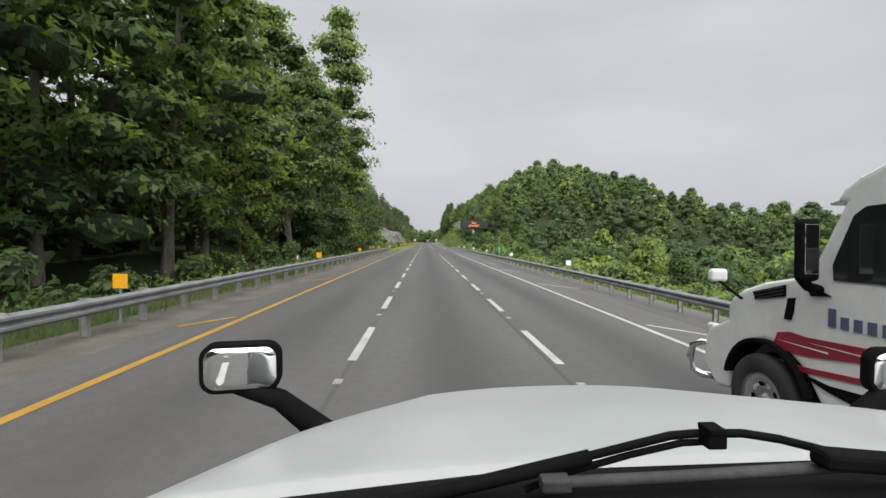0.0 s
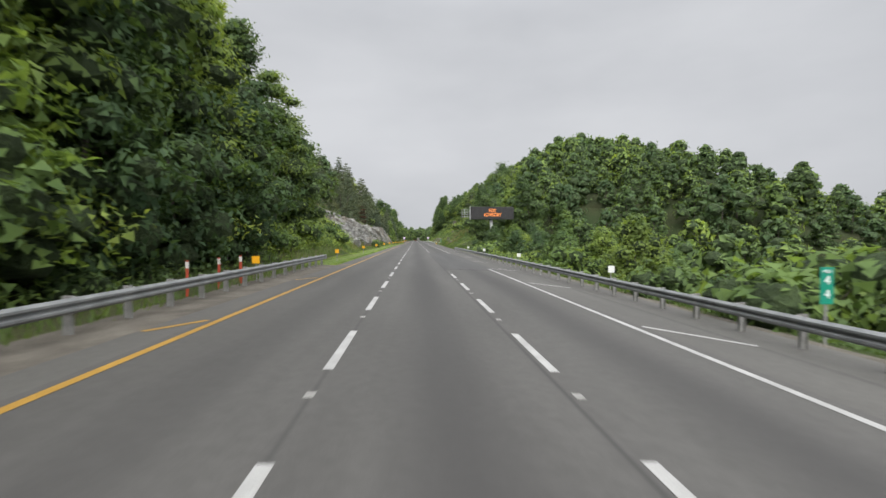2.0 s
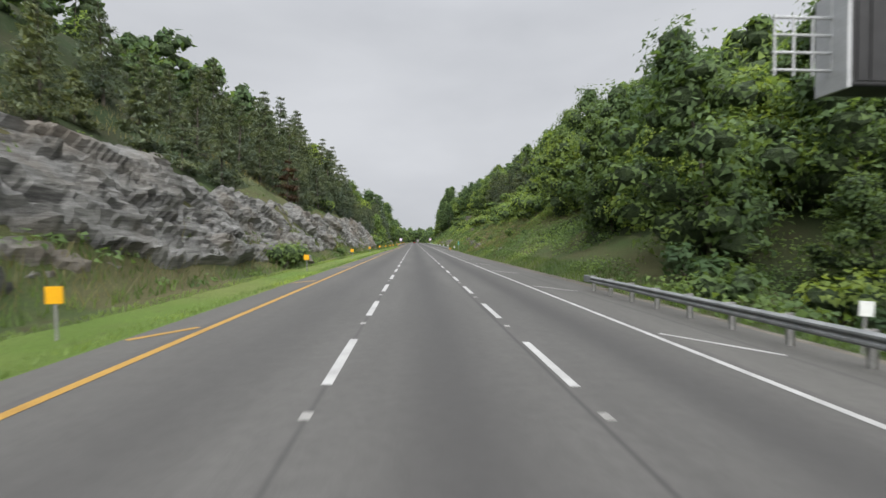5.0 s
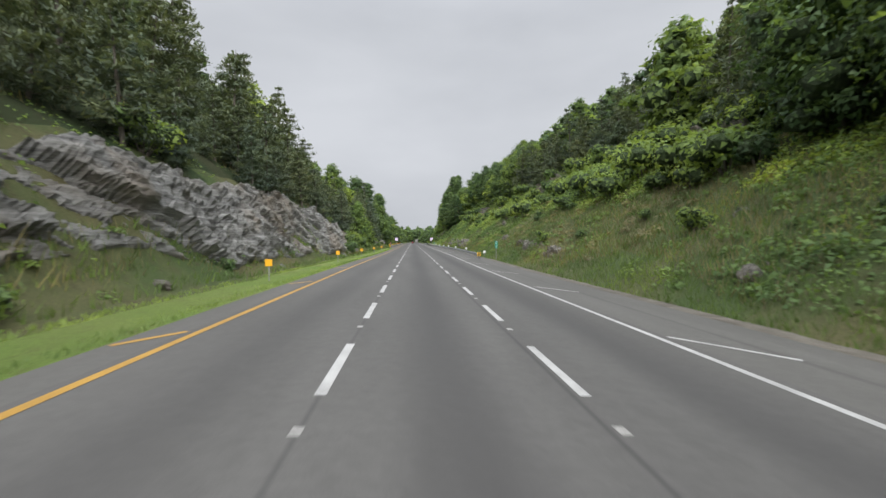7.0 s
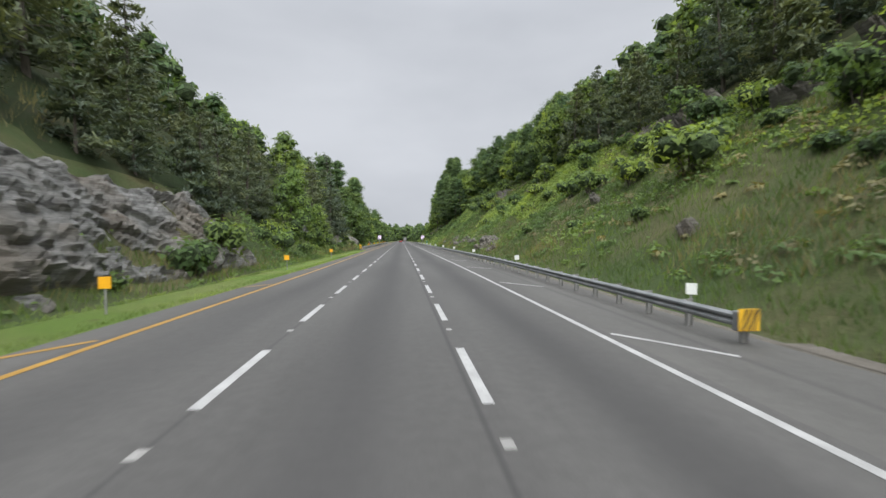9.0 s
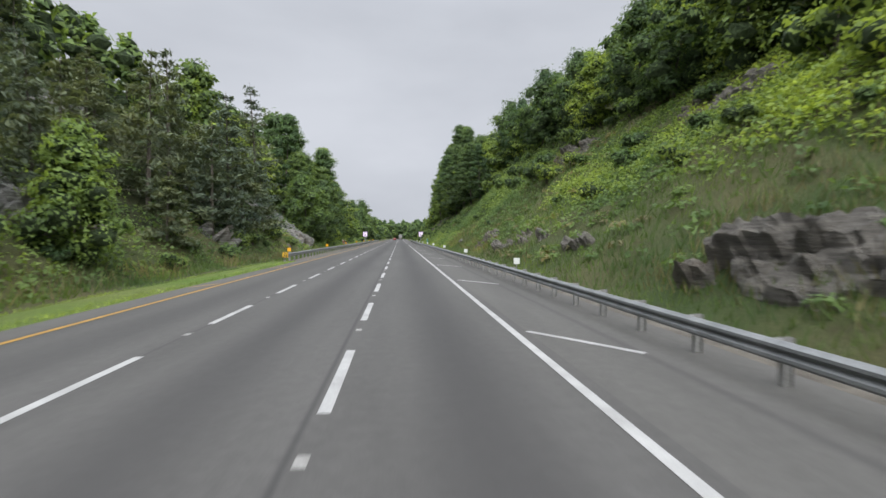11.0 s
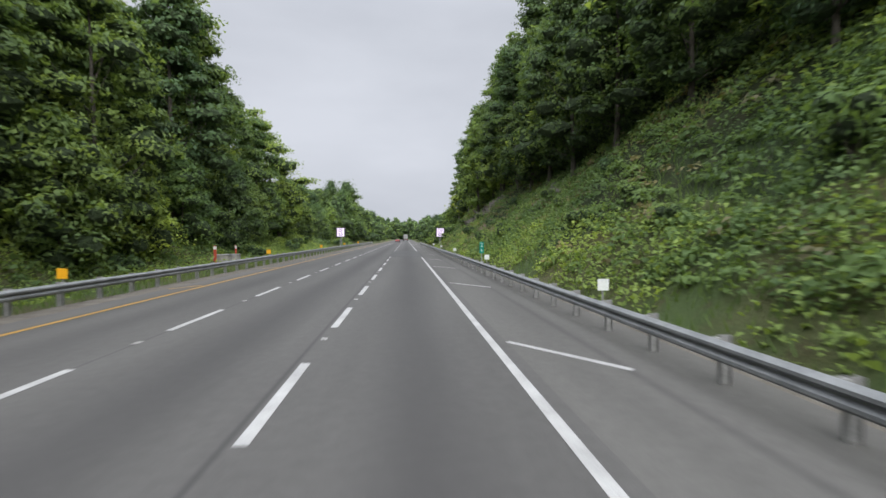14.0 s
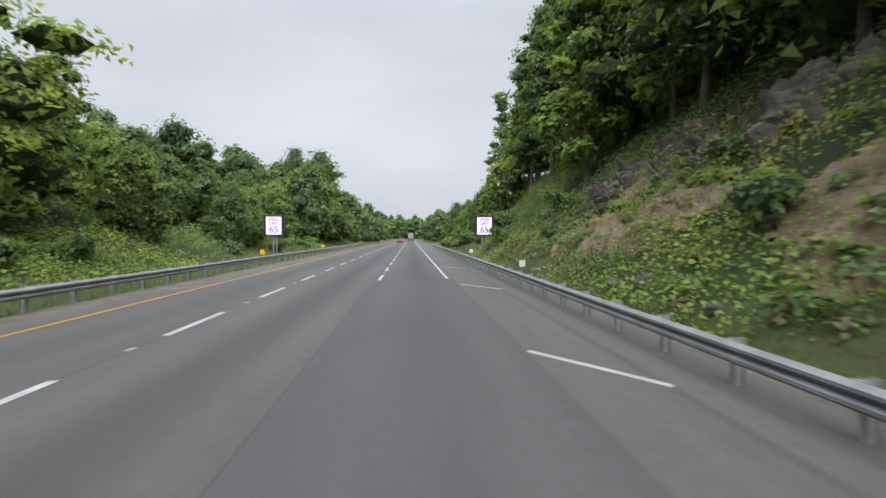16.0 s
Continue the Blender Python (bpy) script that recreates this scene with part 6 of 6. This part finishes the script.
# white truck alongside in the next lane
def neighbour_truck():
    t = tagged(new("semi_truck"), "white semi truck with dark red stripes in the outer lane", "truck")
    X0, X1 = 3.0, 5.35
    g = road_z(4, 4)
    body = [(5.84, 0.26), (6.1, 0.5), (6.06, 0.84), (5.98, 0.98), (5.74, 1.07), (5.62, 1.14), (5.62, 1.3), (5.54, 1.41), (5.35, 1.52), (5.02, 1.63), (4.52, 1.73), (4.45, 1.74), (4.08, 2.40), (4.17, 2.43), (4.09, 2.53), (3.94, 2.62), (3.6, 2.75), (2.9, 3.15), (2.2, 3.5), (-0.6, 3.85), (-0.8, 3.8), (-0.8, 0.55),
            (3.9, 0.5), (4.3, 0.55), (4.5, 0.83), (4.75, 0.98), (5.0, 1.0), (5.3, 0.92), (5.5, 0.72), (5.6, 0.3)]
    smooth_off = part("body", profile_body(body, X0 + 0.06, X1 - 0.06, 0.055, 3), CAB_WHITE, t, "white hood, cab and sleeper")
    for xo, sx in ((X0, -1), (X1, 1)):
        xs = xo + 0.055 * -sx
        # window, vent, stripes, lettering bars laid proud of the side
        for name, pts, mat, lab in (
                ("door_window", [(4.16, 1.72), (4.17, 1.86), (3.97, 2.29), (3.86, 2.36), (3.0, 2.40), (2.95, 1.72)], TINTED, "dark door window in a black seal"),
                ("hood_vent", [(5.18, 1.51), (4.71, 1.63), (4.71, 1.51), (5.14, 1.43)], BLACK_PLASTIC, "black slatted hood vent"),
                ("cab_gap", [(4.68, 1.50), (4.59, 1.51), (4.61, 1.36), (4.64, 1.28), (4.73, 1.28)], BLACK_PLASTIC, ""),
                ("mirror_base", [(4.52, 1.70), (4.18, 1.57), (4.40, 1.55)], BLACK_PLASTIC, "black mirror foot on the door"),
                ("stripe", [(4.81, 1.13), (4.65, 1.165), (4.46, 1.15), (3.84, 1.18), (2.2, 1.22), (2.2, 1.06), (3.84, 1.05), (4.40, 0.97), (4.89, 0.95)], STRIPE_RED, "dark red swoosh stripe"),
                ("stripe", [(4.88, 0.86), (4.5, 0.80), (3.84, 0.87), (2.2, 0.9), (2.2, 0.95), (3.84, 0.92), (4.5, 0.855)], STRIPE_RED, "thin dark red stripe"),
                ("skirt_gap", [(4.62, 0.80), (4.2, 0.76), (3.6, 0.80), (3.6, 0.62), (4.2, 0.70)], BLACK_PLASTIC, "dark gap above the side skirt")):
            bm = bmesh.new()
            a = [bm.verts.new((xs + sx * 0.006, y, z)) for y, z in pts]
            b = [bm.verts.new((xs - sx * 0.01, y, z)) for y, z in pts]
            bm.faces.new(a)
            bm.faces.new(b[::-1])
            for i in range(len(pts)):
                j = (i + 1) % len(pts)
                bm.faces.new((a[j], a[i], b[i], b[j]))
            bmesh.ops.recalc_face_normals(bm, faces=bm.faces)
            part(name, bm, mat, t, lab)
        for pts in ([(4.80, 1.055), (4.2, 1.045), (4.2, 1.06)], [(4.42, 1.105), (3.5, 1.10), (3.5, 1.115)]):  # white slivers in the stripe
            bm = bmesh.new()
            bm.faces.new([bm.verts.new((xs + sx * 0.010, y, z)) for y, z in pts])
            r = bmesh.ops.extrude_face_region(bm, geom=list(bm.faces))
            bmesh.ops.translate(bm, verts=[e for e in r["geom"] if isinstance(e, bmesh.types.BMVert)], vec=(-sx * 0.006, 0, 0))
            bmesh.ops.recalc_face_normals(bm, faces=bm.faces)
            part("stripe_sliver", bm, CAB_WHITE, t, "thin white sliver in the stripe")
        for k in range(6):
            bm = bmesh.new()
            box(bm, 0.012, 0.075, 0.105 if k else 0.165, (xs + sx * 0.002, 4.17 - 0.125 * k, 1.352 + (0.03 if k == 0 else 0)), bevel=0.002)
            part("lettering_bar", bm, STRIPE_NAVY, t, "navy bar of unreadable lettering")
        for k in range(3):
            bm = bmesh.new()
            box(bm, 0.02, 0.42, 0.012, (xs + sx * 0.008, 4.94, 1.485 + 0.035 * k), Matrix.Rotation(radians(-14), 4, "X"))
            part("vent_slat", bm, GREY_RUBBER, t)
        # fender flare and wheel
        bm = bmesh.new()
        n = 14
        for k in range(n):
            a0, a1 = math.pi * (0.06 + 0.86 * k / n), math.pi * (0.06 + 0.86 * (k + 1) / n)
            c0, c1 = (4.97 + 0.605 * math.cos(a0), 0.42 + 0.605 * math.sin(a0)), (4.97 + 0.605 * math.cos(a1), 0.42 + 0.605 * math.sin(a1))
            d0, d1 = (4.97 + 0.565 * math.cos(a0), 0.42 + 0.565 * math.sin(a0)), (4.97 + 0.565 * math.cos(a1), 0.42 + 0.565 * math.sin(a1))
            q = [bm.verts.new((xo + sx * 0.02, *p)) for p in (c0, c1, d1, d0)] + [bm.verts.new((xo - sx * 0.25, *p)) for p in (c0, c1, d1, d0)]
            for f in ((0, 1, 2, 3), (7, 6, 5, 4), (0, 4, 5, 1), (2, 6, 7, 3)):
                bm.faces.new([q[i] for i in f])
        bmesh.ops.remove_doubles(bm, verts=bm.verts, dist=0.001)
        bmesh.ops.recalc_face_normals(bm, faces=bm.faces)
        part("wheel_arch", bm, BLACK_PLASTIC, t, "black wheel arch lip")
        wheel(t, xo - sx * 0.13, 4.97, g + 0.51, 0.51, 0.29, sx)
        wheel(t, xo - sx * 0.2, -0.1, g + 0.51, 0.51, 0.5, sx)
        bm = bmesh.new()
        box(bm, 0.19, 0.10, 0.56, (xo + sx * 0.2, 4.16, 1.99), bevel=0.04)
        m = part("side_mirror", bm, BLACK_PLASTIC, t, "tall black door mirror")
        bm = bmesh.new()
        box(bm, 0.13, 0.012, 0.44, (xo + sx * 0.2, 4.105, 2.0), bevel=0.004)
        part("mirror_glass", bm, MIRROR, m)
        rod(t, "mirror_bracket", [(xo + sx * 0.24, 4.17, 1.74), (xo + sx * 0.12, 4.24, 1.66), (xo - sx * 0.04, 4.3, 1.62)], 0.045, BLACK_PLASTIC, "black mirror bracket")
        rod(t, "hood_mirror_arm", [(xo + sx * 0.02, 5.25, 1.42), (xo + sx * 0.12, 5.5, 1.60)], 0.016, BLACK_PLASTIC)
        bm = bmesh.new()
        box(bm, 0.20, 0.10, 0.15, (xo + sx * 0.13, 5.52, 1.67), bevel=0.035)
        part("hood_mirror", bm, CAB_WHITE, t, "small white hood mirror")
        bm = bmesh.new()
        box(bm, 0.1, 0.16, 0.2, (xo - sx * 0.12, 5.98, 0.92), bevel=0.03)
        part("headlight", bm, LAMP_CLEAR, t, "headlamp behind hazy clear lens")
        rod(t, "bumper_guard", [(xo - sx * 0.25, 6.05, 0.72), (xo - sx * 0.10, 6.2, 0.73), (xo - sx * 0.04, 6.3, 0.68), (xo - sx * 0.02, 6.33, 0.5), (xo - sx * 0.04, 6.3, 0.36), (xo - sx * 0.10, 6.2, 0.3), (xo - sx * 0.25, 6.05, 0.3)], 0.045, CHROME, "bent chrome bumper guard", 12)
    bm = bmesh.new()
    box(bm, 2.1, 0.05, 0.62, ((X0 + X1) / 2, 4.27, 2.08), Matrix.Rotation(radians(29.3), 4, "X"), bevel=0.01)
    part("windscreen", bm, TINTED, t, "dark raked windscreen")
    bm = bmesh.new()
    box(bm, 2.2, 0.22, 0.04, ((X0 + X1) / 2, 4.13, 2.43), Matrix.Rotation(radians(-12), 4, "X"), bevel=0.015)
    part("sun_visor", bm, CAB_WHITE, t, "white sun visor over the windscreen")
    bm = bmesh.new()
    box(bm, 1.0, 6.2, 0.25, ((X0 + X1) / 2, 2.3, 0.62), bevel=0.03)
    part("chassis", bm, BLACK_PLASTIC, t, "dark steel chassis")


neighbour_truck()


def far_car(x, y):
    t = tagged(new("car"), "dark red passenger car driving ahead in the middle lane", "car")
    z = road_z(x, y)
    t.location = (x, y, z)
    part("body", profile_body([(-2.2, 0.35), (-2.25, 0.75), (-2.1, 0.95), (-1.2, 1.0), (0.9, 0.98), (2.05, 0.82), (2.2, 0.55), (2.15, 0.32)], -0.88, 0.88, 0.08), CAR_RED, t)
    part("cabin", profile_body([(-1.95, 0.95), (-1.35, 1.42), (0.2, 1.45), (1.0, 0.96)], -0.74, 0.74, 0.07), CAR_RED, t)
    bm = bmesh.new()
    box(bm, 1.22, 0.03, 0.42, (0, -1.70, 1.2), Matrix.Rotation(radians(-52), 4, "X"), bevel=0.008)
    part("rear_window", bm, TINTED, t, "dark rear window")
    for sx in (-1, 1):
        bm = bmesh.new()
        box(bm, 0.34, 0.06, 0.16, (sx * 0.66, -2.24, 0.8), bevel=0.02)
        part("tail_light", bm, LAMP_RED, t, "red tail lamp")
        for yy in (-1.35, 1.4):
            wheel(t, sx * 0.78, yy, 0.32, 0.32, 0.2, sx)
    bm = bmesh.new()
    box(bm, 1.7, 0.14, 0.2, (0, -2.22, 0.45), bevel=0.04)
    part("bumper", bm, BLACK_PLASTIC, t, "dark rear bumper")


def far_truck(x, y):
    t = tagged(new("box_truck"), "dark box trailer truck far ahead in the outer lane", "truck")
    t.location = (x, y, road_z(x, y))
    bm = bmesh.new()
    box(bm, 2.5, 12, 2.7, (0, 6, 2.6), bevel=0.04)
    part("box", bm, GREY_RUBBER, t, "dark grey trailer box")
    for sx in (-1, 1):
        bm = bmesh.new()
        box(bm, 1.16, 0.05, 2.5, (sx * 0.6, -0.03, 2.6), bevel=0.01)
        part("rear_door", bm, POST_STEEL, t, "dull rear door")
        bm = bmesh.new()
        box(bm, 0.3, 0.06, 0.14, (sx * 0.95, -0.04, 1.1), bevel=0.01)
        part("tail_light", bm, LAMP_RED, t, "red tail lamp")
        for yy in (1.2, 2.5, 11.0):
            wheel(t, sx * 1.0, yy, 0.5, 0.5, 0.45, sx)
    bm = bmesh.new()
    box(bm, 2.3, 0.12, 0.14, (0, 0.1, 0.6), bevel=0.02)
    box(bm, 0.1, 0.1, 0.7, (-0.6, 0.12, 0.95))
    box(bm, 0.1, 0.1, 0.7, (0.6, 0.12, 0.95))
    part("underride_bar", bm, POST_STEEL, t, "steel bar below the rear doors")
    bm = bmesh.new()
    box(bm, 2.3, 2.2, 2.4, (0, 13.4, 1.9), bevel=0.15)
    part("cab", bm, TRUCK_WHITE, t, "white cab")


far_car(-0.1, 548)
far_truck(3.4, 612)
